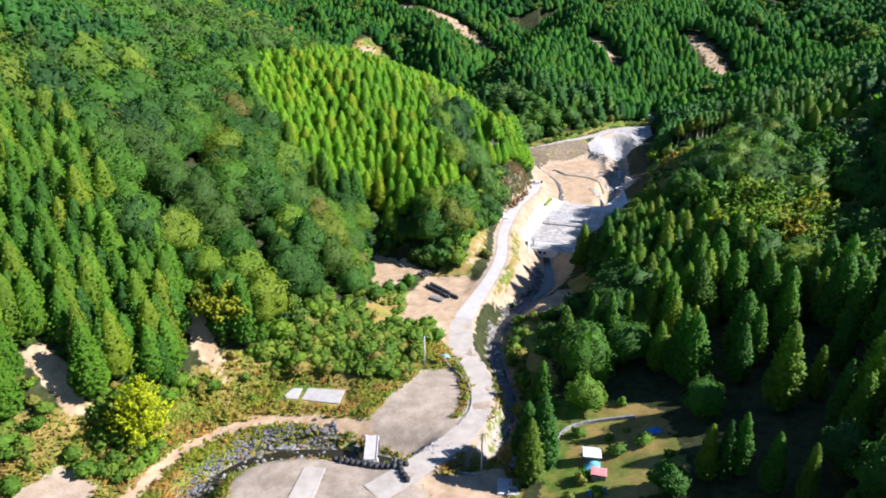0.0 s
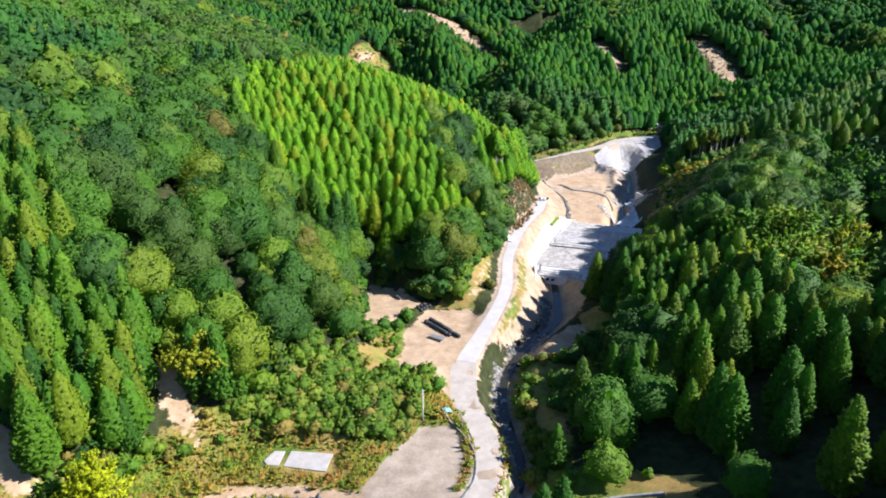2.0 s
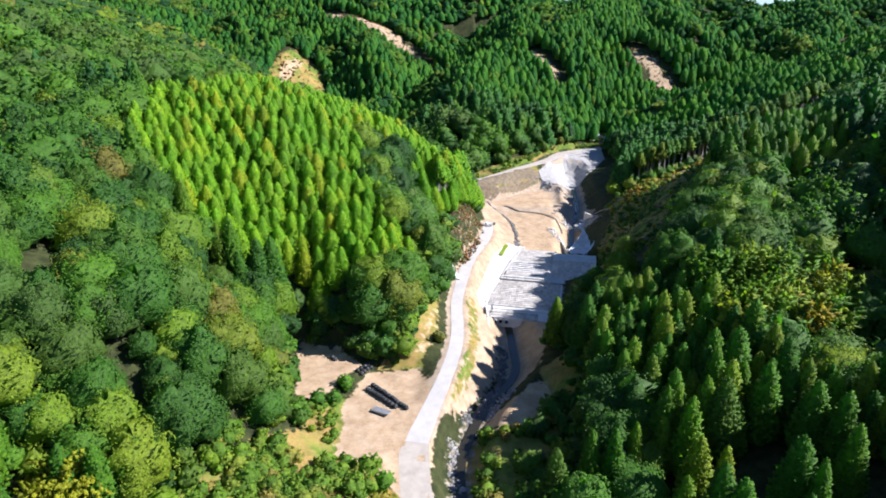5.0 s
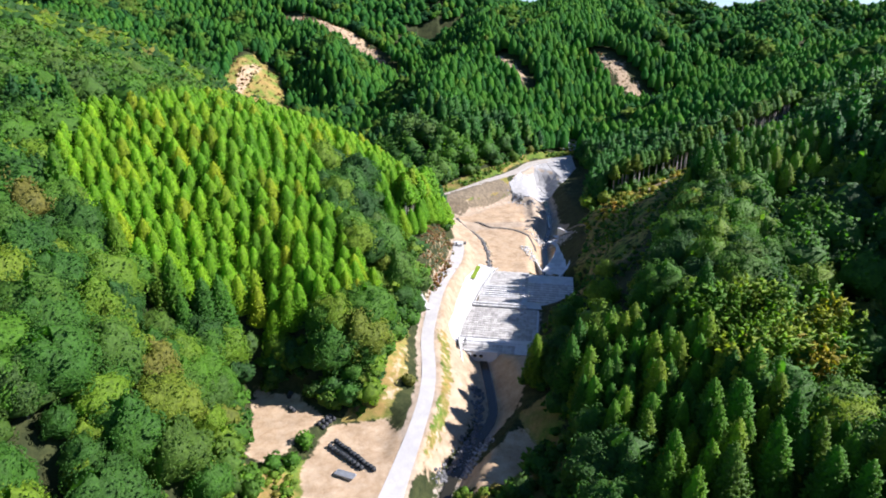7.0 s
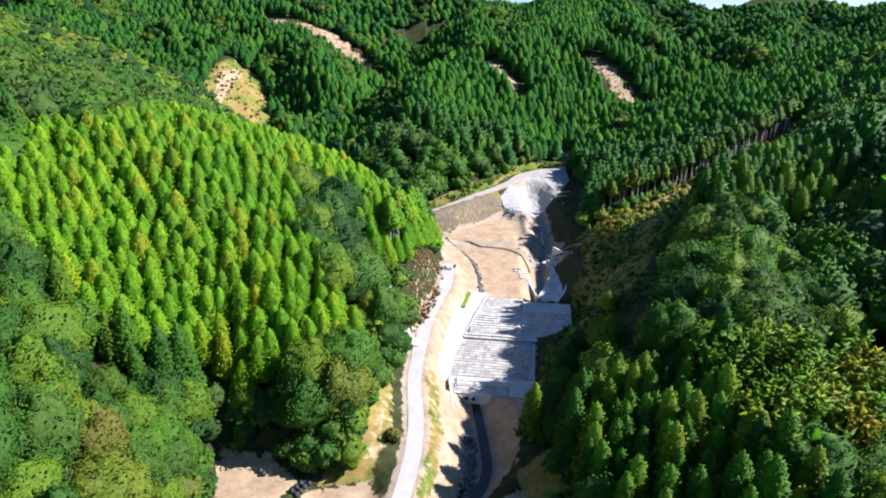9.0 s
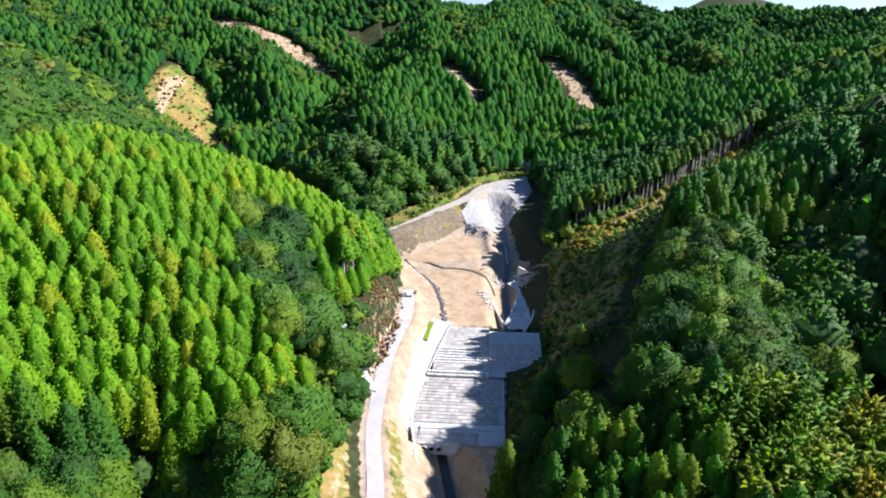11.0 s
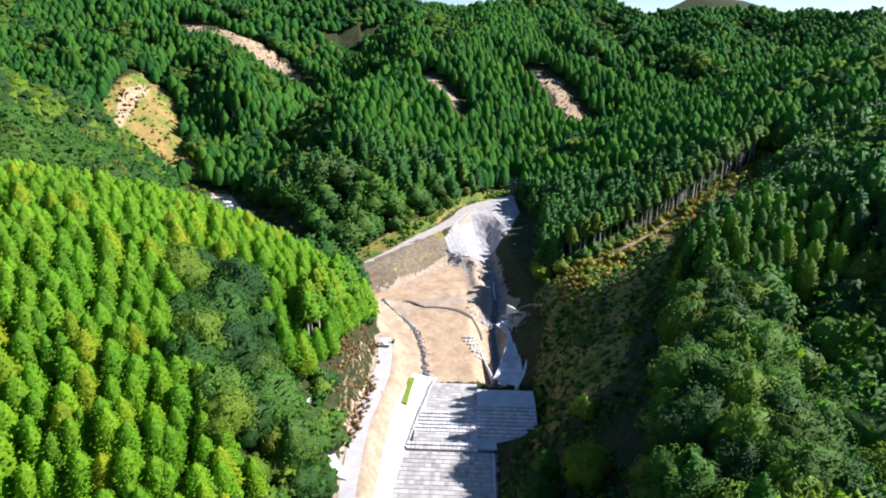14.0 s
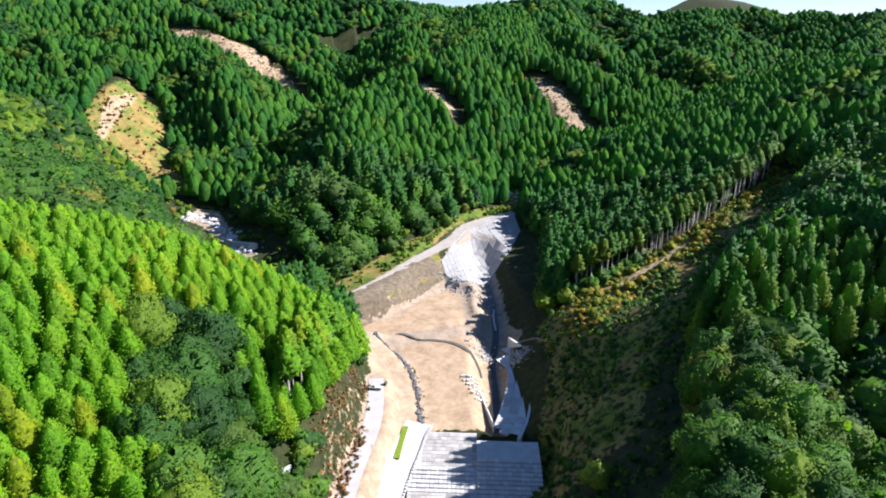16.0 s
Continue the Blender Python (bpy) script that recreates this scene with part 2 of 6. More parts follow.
LAND = {
    "valley_floor": [(-70, 90, -3), (-30, 100, -2), (-10, 98, -2), (10, 98, -2), (-60, 112, -2), (-45, 127, -2), (-30, 128, -1.5), (-15, 125, -1.2), (-5, 140, -1), (-12, 137, -1), (0, 165, 0.8), (-10, 172, 1.2), (-12, 195, 2), (-2, 203, 1.8), (8, 200, 2.2)],
    "left_foot": [(-100, 98, 2), (-85, 110, 6), (-62, 128, 0), (-44, 138, -0.5), (-30, 140, 1), (-16, 145, 2), (-9, 155, 3), (-15, 166, 3), (-20, 180, 4), (-28, 195, 5), (-29, 215, 5), (-18, 224, 5.5), (-4, 212, 3.5), (8, 212, 5), (14, 224, 8), (17, 242, 9), (21, 258, 11), (28, 275, 12), (38, 296, 13), (43, 318, 13), (44, 345, 14)],
    "left_slope": [(-130, 105, 28), (-89, 120, 18), (-75, 140, 17), (-58, 155, 19), (-46, 165, 18), (-38, 190, 18), (-40, 214, 16), (-28, 232, 22), (-12, 226, 20), (4, 236, 21), (14, 258, 22), (24, 280, 24), (33, 298, 25), (36, 318, 27), (30, 345, 29), (15, 372, 24)],
    "left_shoulder": [(-150, 130, 58), (-92, 152, 41), (-72, 162, 33), (-58, 181, 36), (-66, 205, 38), (-55, 232, 39), (-33, 250, 39), (-15, 245, 35), (4, 252, 31), (15, 286, 33), (20, 305, 37), (10, 335, 45), (-12, 360, 47)],
    "left_crest": [(-220, 120, 100), (-170, 170, 84), (-123, 205, 63), (-95, 230, 55), (-75, 258, 56), (-54, 265, 52), (-36, 280, 60), (-20, 296, 57), (-3, 318, 51), (-30, 322, 63), (-60, 315, 69), (-92, 323, 71), (-142, 318, 75), (-230, 310, 108)],
    "left_back": [(-60, 365, 60), (-57, 403, 57), (-34, 385, 42), (-20, 394, 29), (-46, 440, 44), (-62, 480, 47), (-78, 520, 51), (-96, 560, 56), (-112, 600, 62), (-127, 640, 76), (-87, 444, 64), (-130, 420, 82), (-200, 480, 104), (-160, 560, 90), (-4, 420, 14), (-20, 462, 17), (-36, 500, 20), (-52, 530, 26), (-70, 570, 34)],
    "side_valley": [(40, 400, 12), (26, 415, 12), (16, 440, 13), (5, 470, 14), (-8, 500, 14), (-20, 530, 16), (-36, 560, 25), (-50, 600, 39), (-57, 640, 53), (-58, 690, 66)],
    "scar_hill": [(12, 535, 22), (18, 565, 27), (6, 615, 36), (-4, 590, 40), (-14, 615, 58), (-10, 650, 75), (-14, 700, 78), (-28, 760, 86), (-46, 830, 104), (-62, 882, 128), (-20, 868, 106), (9, 859, 92), (34, 828, 63), (47, 810, 48), (-75, 705, 80), (-88, 690, 74), (-84, 650, 62), (-80, 610, 50), (-74, 590, 42), (-40, 700, 70), (-38, 655, 60), (-105, 740, 90), (-104, 835, 86), (-160, 700, 88), (-139, 812, 72), (-197, 901, 84), (-300, 850, 130), (-6, 820, 80), (22, 800, 52), (-8, 770, 66), (18, 750, 48), (14, 690, 46), (10, 650, 42), (-140, 660, 80)],
    "centre_foot": [(38, 430, 15), (55, 440, 16), (76, 436, 18), (98, 446, 19), (120, 468, 20), (145, 492, 21), (180, 510, 22), (26, 455, 17), (20, 500, 18), (14, 540, 19), (38, 470, 33), (36, 500, 37), (38, 540, 40)],
    "centre_hill": [(62, 462, 34), (66, 485, 42), (95, 470, 35), (117, 484, 40), (82, 522, 57), (50, 540, 40), (85, 572, 66), (102, 620, 75), (66, 640, 50), (136, 618, 82), (142, 622, 84), (154, 598, 60), (165, 570, 46), (186, 627, 72), (132, 700, 88), (92, 740, 64), (200, 740, 96), (263, 763, 96), (250, 850, 120), (330, 960, 142), (270, 1020, 142), (420, 1020, 130), (399, 909, 114), (379, 783, 92), (180, 862, 92), (125, 850, 66), (160, 981, 90), (330, 720, 76)],
    "right_scar": [(225, 560, 32), (212, 556, 25), (239, 642, 80), (258, 622, 73), (262, 600, 54), (268, 576, 36), (290, 596, 36), (312, 640, 48), (350, 720, 58), (424, 749, 73), (500, 850, 76), (560, 980, 82)],
    "dark_gully": [(100, 1010, 46), (90, 950, 46), (76, 880, 44), (56, 810, 42), (42, 730, 36), (30, 650, 28), (22, 590, 21), (14, 548, 16)],
    "upper_bank": [(95, 395, 8.6), (107, 395, 8.6), (120, 409, 9.4), (136, 427, 10.8), (154, 454, 13.5)],
    "up_valley": [(165, 486, 17), (175, 520, 20), (195, 550, 26), (220, 545, 30)],
    "right_foot": [(18, 92, -1), (22, 112, -1), (26, 128, 0.5), (30, 150, 0.5), (26, 166, -1), (34, 182, -1), (44, 186, 0), (47, 204, 0), (56, 222, 2), (62, 240, 1.5), (76, 262, 2.5), (87, 280, 3.5), (100, 300, 8), (112, 326, 11), (114, 345, 10), (116, 366, 10), (124, 392, 11), (136, 420, 12), (156, 452, 15)],
    "right_slope": [(50, 80, 10), (42, 106, 5), (48, 130, 4), (60, 146, 6), (60, 166, 7), (62, 190, 10), (72, 206, 15), (86, 214, 26), (97, 230, 29), (97, 255, 23), (105, 280, 21), (118, 306, 26), (110, 304, 17), (124, 336, 21), (138, 350, 22), (142, 378, 15), (152, 400, 15), (170, 440, 18), (190, 480, 24)],
    # Right-hand points beyond the view have heights chosen for the shade they cast.
    "right_upper": [(60, 50, 14), (85, 90, 22), (83, 130, 14), (90, 165, 17), (98, 190, 20), (104, 212, 33), (114, 234, 35), (121, 262, 32), (137, 278, 44), (150, 300, 47), (152, 330, 24), (158, 348, 28), (176, 380, 26), (192, 412, 23), (215, 440, 32)],
    "right_high": [(110, 60, 40), (112, 100, 34), (128, 110, 36), (112, 168, 14), (128, 196, 22), (146, 150, 42), (140, 234, 34), (160, 246, 38), (168, 262, 46), (184, 277, 56), (190, 310, 46), (200, 358, 40), (240, 400, 44), (242, 437, 43), (240, 500, 46)],
    "right_crest": [(150, 30, 52), (178, 80, 60), (190, 130, 68), (200, 180, 76), (205, 215, 80), (218, 255, 76), (238, 322, 66), (266, 352, 62), (282, 398, 63), (343, 434, 77), (400, 520, 84), (506, 575, 86), (420, 640, 66), (360, 640, 60)],
    "far_ridges": [(-600, 300, 190), (-700, 800, 210), (-420, 1150, 190), (-150, 1250, 168), (60, 1300, 158), (200, 1350, 150), (420, 1350, 140), (600, 1250, 112), (718, 1113, 96), (620, 760, 98), (600, 450, 130), (500, 250, 130), (480, 60, 120), (850, 900, 120), (480, 620, 88)],
    "horizon": [(-900, 1900, 215), (-300, 2000, 192), (100, 2100, 190), (420, 2000, 188), (700, 1900, 186), (1000, 1750, 178), (1300, 1500, 160), (1700, 1200, 170), (1500, 500, 200), (-1500, 1200, 230), (-1500, 0, 200), (0, -600, 20), (900, -400, 120), (-900, -500, 120), (0, -200, -6), (-80, 20, -6), (10, 30, 0)],
    "beyond": [(-2600, 2600, 120), (0, 4200, 120), (2600, 2600, 110), (2800, 0, 110), (0, -2600, 40), (-2800, 0, 120)],
}
# Level or evenly sloping made ground: outline, height, and the rise per metre upstream of a line
PADS = {
    "slab_pad": ([(-41, 131), (-39, 137), (-24, 136.5), (-24, 128.5)], -1.0),
    "low_yard": ([(-43, 80), (-43.5, 108), (-39, 112.3), (-35, 113), (-22.5, 111), (-7.5, 105.5), (-2, 98), (2, 80)], -2.0),
    "gravel_yard": ([(-19, 121), (-12, 136), (-5, 146), (2, 146), (5, 140), (4.4, 133), (2.1, 124), (5, 119), (-1.7, 110.5), (-10, 117)], -1.0),
    "work_yard": ([(-13.5, 170), (-11.5, 181), (-12, 192), (-5, 207), (9, 207), (14, 194), (12, 181), (8, 160), (1, 158), (-6, 165)], 1.4),
    "clearing": ([(-27, 223), (-24.5, 194), (-18, 191), (-13.5, 200), (-7, 208), (-15.5, 220)], 3.2),
    "earth_lot": ([(-5, 104), (7, 106.5), (13.5, 108), (12, 92), (0, 92)], -2.0),
    "right_lot": ([(25, 190), (36, 195), (45, 203), (47, 190), (40, 180), (27, 179)], -0.8),
    "apron": ([(36.2, 247), (40.5, 268), (47.5, 282), (62, 278), (72, 270), (60, 238)], -1.7),
    "dam_seat": ([(53, 284), (57, 302), (62, 304), (90, 296), (95, 288), (86, 274), (66, 278)], -1.0),
    "basin": ([(64, 309), (66, 326), (67, 342), (60, 358), (92, 362), (103, 350), (100, 330), (88, 303)], 1.0, 0.076, 308),
    "upper_yard": ([(50, 364), (50, 378), (68, 384), (82, 396), (97, 404), (104, 398), (96, 366)], 5.0, 0.03, 364),
    "stone_flat": ([(98, 352), (93, 362), (98, 378), (108, 372), (110, 356), (106, 344)], 4.2),
}


def polyline(pts, step):
    """Points every step metres along a line of (x, y, z)."""
    out = []
    for a, b in zip(pts[:-1], pts[1:]):
        n = max(1, int(math.dist(a[:2], b[:2]) / step))
        out += [[a[i] + (b[i] - a[i]) * k / n for i in range(3)] for k in range(n)]
    return np.array(out + [list(pts[-1])], float)


def smooth_line(pts, rounds=2):
    p = np.array(pts, float)
    for _ in range(rounds):
        q, r = p[:-1] * 0.75 + p[1:] * 0.25, p[:-1] * 0.25 + p[1:] * 0.75
        p = np.vstack([p[:1], np.stack([q, r], 1).reshape(-1, p.shape[1]), p[-1:]])
    return p


def near_line(line, x, y):
    """Distance to a dense line and its height there."""
    best, z = np.full(x.shape, 1e9), np.zeros(x.shape)
    for a, b in zip(line[:-1], line[1:]):
        d = b[:2] - a[:2]
        k = np.clip(((x - a[0]) * d[0] + (y - a[1]) * d[1]) / max(d @ d, 1e-9), 0, 1)
        r = np.hypot(x - a[0] - k * d[0], y - a[1] - k * d[1])
        hit = r < best
        best, z = np.where(hit, r, best), np.where(hit, a[2] + k * (b[2] - a[2]), z)
    return best, z


def outline_distance(poly, x, y):
    """Signed distance to an outline, negative inside."""
    p = np.array(poly, float)
    best, inside = np.full(x.shape, 1e9), np.zeros(x.shape, bool)
    for a, b in zip(p, np.roll(p, -1, 0)):
        d = b - a
        k = np.clip(((x - a[0]) * d[0] + (y - a[1]) * d[1]) / max(d @ d, 1e-9), 0, 1)
        best = np.minimum(best, np.hypot(x - a[0] - k * d[0], y - a[1] - k * d[1]))
        cross = (a[1] > y) != (b[1] > y)
        inside ^= cross & (x < d[0] * (y - a[1]) / (d[1] if d[1] else 1e-9) + a[0])
    return np.where(inside, -best, best)


def step01(v, lo, hi):
    k = np.clip((v - lo) / (hi - lo), 0, 1)
    return k * k * (3 - 2 * k)


def value_noise(x, y, scale, seed=0):
    """Smooth noise between -1 and 1."""
    table = np.random.RandomState(seed).rand(256, 256)
    u, v = x / scale + 1000.0, y / scale + 1000.0
    i, j = np.floor(u).astype(int), np.floor(v).astype(int)
    fu, fv = step01(u - i, 0, 1), step01(v - j, 0, 1)
    g = lambda a, b: table[a % 256, b % 256]
    return 2 * ((g(i, j) * (1 - fu) + g(i + 1, j) * fu) * (1 - fv) + (g(i, j + 1) * (1 - fu) + g(i + 1, j + 1) * fu) * fv) - 1


ROAD_S, UPPER_S, RIVER_S, RIVER_LOW_S = (smooth_line(l) for l in (ROAD_LINE, UPPER_ROAD, RIVER, RIVER_LOW))
knots = np.vstack([np.array(v, float) for v in LAND.values()] + [polyline(l, 12) for l in (ROAD_LINE, UPPER_ROAD)])
_, keep = np.unique(np.round(knots[:, :2] / 2.5), axis=0, return_index=True)
knots = knots[np.sort(keep)]
nk = len(knots)
A = np.zeros((nk + 3, nk + 3))
A[:nk, :nk] = np.hypot(knots[:, None, 0] - knots[None, :, 0], knots[:, None, 1] - knots[None, :, 1])
A[:nk, :nk] -= np.eye(nk) * 0.25  # a little slack, so that the slopes stay soft
A[:nk, nk:] = np.c_[np.ones(nk), knots[:, :2] / 1000]
A[nk:, :nk] = A[:nk, nk:].T
WEIGHT = np.linalg.solve(A, np.r_[knots[:, 2], 0, 0, 0])


# Ridge lines of the far hills (x, y, crest height) and how steeply their sides fall
RIDGES = [
    ([(400, 1010, 157), (300, 900, 136), (240, 780, 112), (200, 720, 98), (150, 655, 86), (108, 595, 72), (84, 530, 58), (68, 478, 42), (60, 452, 22)], 0.66),
    ([(200, 720, 98), (232, 684, 94), (272, 656, 82), (312, 628, 64), (340, 600, 48)], 0.72),
    ([(150, 655, 86), (172, 612, 68), (178, 572, 46), (170, 535, 26)], 0.78),
    ([(400, 1010, 157), (445, 975, 146), (478, 900, 116), (494, 800, 90), (494, 740, 78), (470, 690, 64)], 0.55),
    ([(400, 1010, 157), (370, 880, 130), (346, 790, 108), (356, 730, 88), (376, 690, 68)], 0.6),
    ([(300, 900, 136), (210, 860, 118), (165, 800, 94), (140, 760, 72)], 0.7),
    ([(-120, 860, 118), (-72, 816, 110), (-38, 764, 96), (-8, 706, 80), (12, 660, 58), (20, 615, 34)], 0.72),
    ([(-160, 950, 148), (-90, 925, 146), (-36, 915, 132), (20, 890, 112), (64, 868, 88), (86, 830, 62)], 0.7),
    ([(-170, 790, 104), (-118, 742, 96), (-96, 700, 84), (-104, 640, 66), (-118, 590, 52)], 0.62),
    ([(-160, 950, 148), (-230, 860, 128), (-290, 760, 112), (-330, 680, 104)], 0.5),
    ([(-160, 950, 148), (-230, 1080, 176), (-330, 1180, 196), (-520, 1250, 216), (-900, 1300, 236)], 0.5),
    ([(-230, 1080, 176), (-100, 1110, 168), (0, 1090, 140), (56, 1060, 108)], 0.55),
    ([(-330, 1180, 196), (-150, 1330, 192), (40, 1400, 184), (165, 1300, 170), (264, 1290, 162), (285, 1200, 140), (240, 1110, 112)], 0.55),
    ([(40, 1400, 184), (200, 1560, 180), (430, 1700, 174), (505, 1700, 166), (562, 1680, 177), (692, 1500, 178), (790, 1490, 184), (822, 1400, 150), (800, 1290, 108)], 0.5),
    ([(692, 1500, 178), (640, 1380, 150), (600, 1250, 124), (590, 1150, 92)], 0.55),
    ([(860, 1380, 152), (911, 1320, 156), (992, 1250, 155), (1031, 1200, 142), (1045, 1150, 153), (1006, 1050, 136), (1030, 1000, 141), (1150, 880, 146)], 0.5),
    ([(911, 1320, 156), (840, 1150, 124), (737, 1000, 106), (640, 910, 74)], 0.6),
    ([(1030, 1000, 141), (900, 900, 114), (770, 825, 92), (690, 790, 72)], 0.55),
    ([(1150, 880, 146), (1050, 760, 124), (860, 690, 112), (700, 640, 100), (560, 600, 92)], 0.45),
    ([(-900, 1900, 225), (-300, 2000, 205), (150, 2150, 180), (560, 2080, 168), (900, 1950, 164), (1250, 1750, 156), (1700, 1500, 150)], 0.35),
    ([(1556, 2400, 192), (1640, 2400, 236), (1720, 2400, 262), (1890, 2400, 260), (2007, 2400, 218)], 0.3),
]
FAR_EDGE = [(-3000, 700), (-420, 660), (-170, 600), (-78, 585), (-34, 552), (6, 528), (26, 474), (48, 450), (92, 456), (122, 480), (152, 508), (178, 542), (220, 560), (300, 575), (420, 600), (540, 590), (760, 560), (3000, 300), (3000, 3200), (-3000, 3200)]


def ridge_land(x, y):
    """Hills built up from crests with falling sides, folded by side gullies."""
    bend_x = x + 22 * value_noise(x, y, 95, 31) + 7 * value_noise(x, y, 37, 33)
    bend_y = y + 22 * value_noise(x, y, 95, 32) + 7 * value_noise(x, y, 37, 34)
    z = 14 + 0.062 * np.clip(y - 430, 0, 1400)
    for crest, fall in RIDGES:
        d, top = near_line(smooth_line(crest, 1), bend_x, bend_y)
        fold = 1 + 0.34 * value_noise(x + 0.6 * y, y - 0.6 * x, 62, 35)
        h = top - fall * fold * (np.sqrt(d * d + 100) - 10)
        top = np.maximum(z, h)
        z = top + 3.0 * np.exp(-np.abs(z - h) / 6.0)
    return z


SCARS = [
    [(-90, 640), (-88, 676), (-76, 704), (-70, 698), (-76, 660), (-82, 622), (-88, 615)],
    [(-64, 892), (-46, 888), (-14, 876), (20, 862), (50, 834), (66, 802), (56, 784), (36, 786), (22, 812), (0, 834), (-26, 852), (-58, 874)],
    [(134, 626), (144, 626), (154, 606), (162, 586), (152, 582), (144, 602)],
    [(236, 650), (246, 648), (262, 632), (276, 612), (290, 592), (278, 574), (265, 586), (254, 608), (242, 630)],
]


def hill(x, y):
    """The land before roads, yards and streams were cut into it."""
    z = np.empty(x.shape)
    fx, fy, fz = x.ravel(), y.ravel(), z.ravel()
    for s in range(0, len(fx), 20000):
        e = slice(s, s + 20000)
        r = np.hypot(fx[e, None] - knots[None, :, 0], fy[e, None] - knots[None, :, 1])
        fz[e] = r @ WEIGHT[:nk] + WEIGHT[nk] + (fx[e] * WEIGHT[nk + 1] + fy[e] * WEIGHT[nk + 2]) / 1000
    z = fz.reshape(x.shape)
    k = step01(-outline_distance(FAR_EDGE, x, y), -5, 55)
    if np.any(k > 0):
        z = z + (ridge_land(x, y) - z) * k
    return z + value_noise(x, y, 23, 1) * (0.6 + 1.6 * k)


def land(x, y):
    """Height of the ground."""
    x, y = np.asarray(x, float), np.asarray(y, float)
    z = hill(x, y)
    for poly, level, *rise in PADS.values():
        k = 1 - step01(outline_distance(poly, x, y), -0.5, 4.0)
        if rise:
            level = level + rise[0] * (y - rise[1])
        z = z + (level - z) * k
    for line, wide in ((RIVER_S, 3.0), (RIVER_LOW_S, 2.6)):
        d, rz = near_line(line, x, y)
        z = np.minimum(z, rz - 0.3 + np.maximum(0, d - wide) * 0.95)
    for line, half in ((ROAD_S, 3.0), (UPPER_S, 2.6)):
        d, rz = near_line(line, x, y)
        k = 1 - step01(d, half, half + 4.0)
        z = z + (rz - z) * k
    return z + value_noise(x, y, 4.0, 5) * 0.12


def grid_lines(lo, a, b, hi, fine, grow):
    """Positions that lie fine metres apart from a to b and ever further apart outside."""
    mid = list(np.arange(a, b + 0.01, fine))
    up, down, s = [], [], fine
    while (up or mid)[-1] < hi:
        s *= grow
        up.append((up or mid)[-1] + min(s, 12 if (up or mid)[-1] < 1500 else 90))
    s = fine
    while (down[-1] if down else a) > lo:
        s *= grow
        down.append((down[-1] if down else a) - min(s, 12 if (down[-1] if down else a) > -600 and a < 0 else 90))
    return np.array(down[::-1] + mid + up)


def sheet(name, x, y, z, mat):
    ny, nx = x.shape
    me = bpy.data.meshes.new(name)
    idx = np.arange(nx * ny).reshape(ny, nx)
    quads = np.stack([idx[:-1, :-1], idx[:-1, 1:], idx[1:, 1:], idx[1:, :-1]], -1).reshape(-1, 4)
    fill_mesh(me, np.stack([x, y, z], -1).reshape(-1, 3), quads)
    me.materials.append(mat)
    me.shade_smooth()
    return new(name, me)


def fill_mesh(me, verts, faces):
    """Fast: all faces have the same number of corners."""
    n, k = faces.shape
    me.vertices.add(len(verts))
    me.vertices.foreach_set("co", np.ascontiguousarray(verts, np.float32).ravel())
    me.loops.add(n * k)
    me.loops.foreach_set("vertex_index", np.ascontiguousarray(faces, np.int32).ravel())
    me.polygons.add(n)
    me.polygons.foreach_set("loop_start", np.arange(0, n * k, k, dtype=np.int32))
    me.update(calc_edges=True)


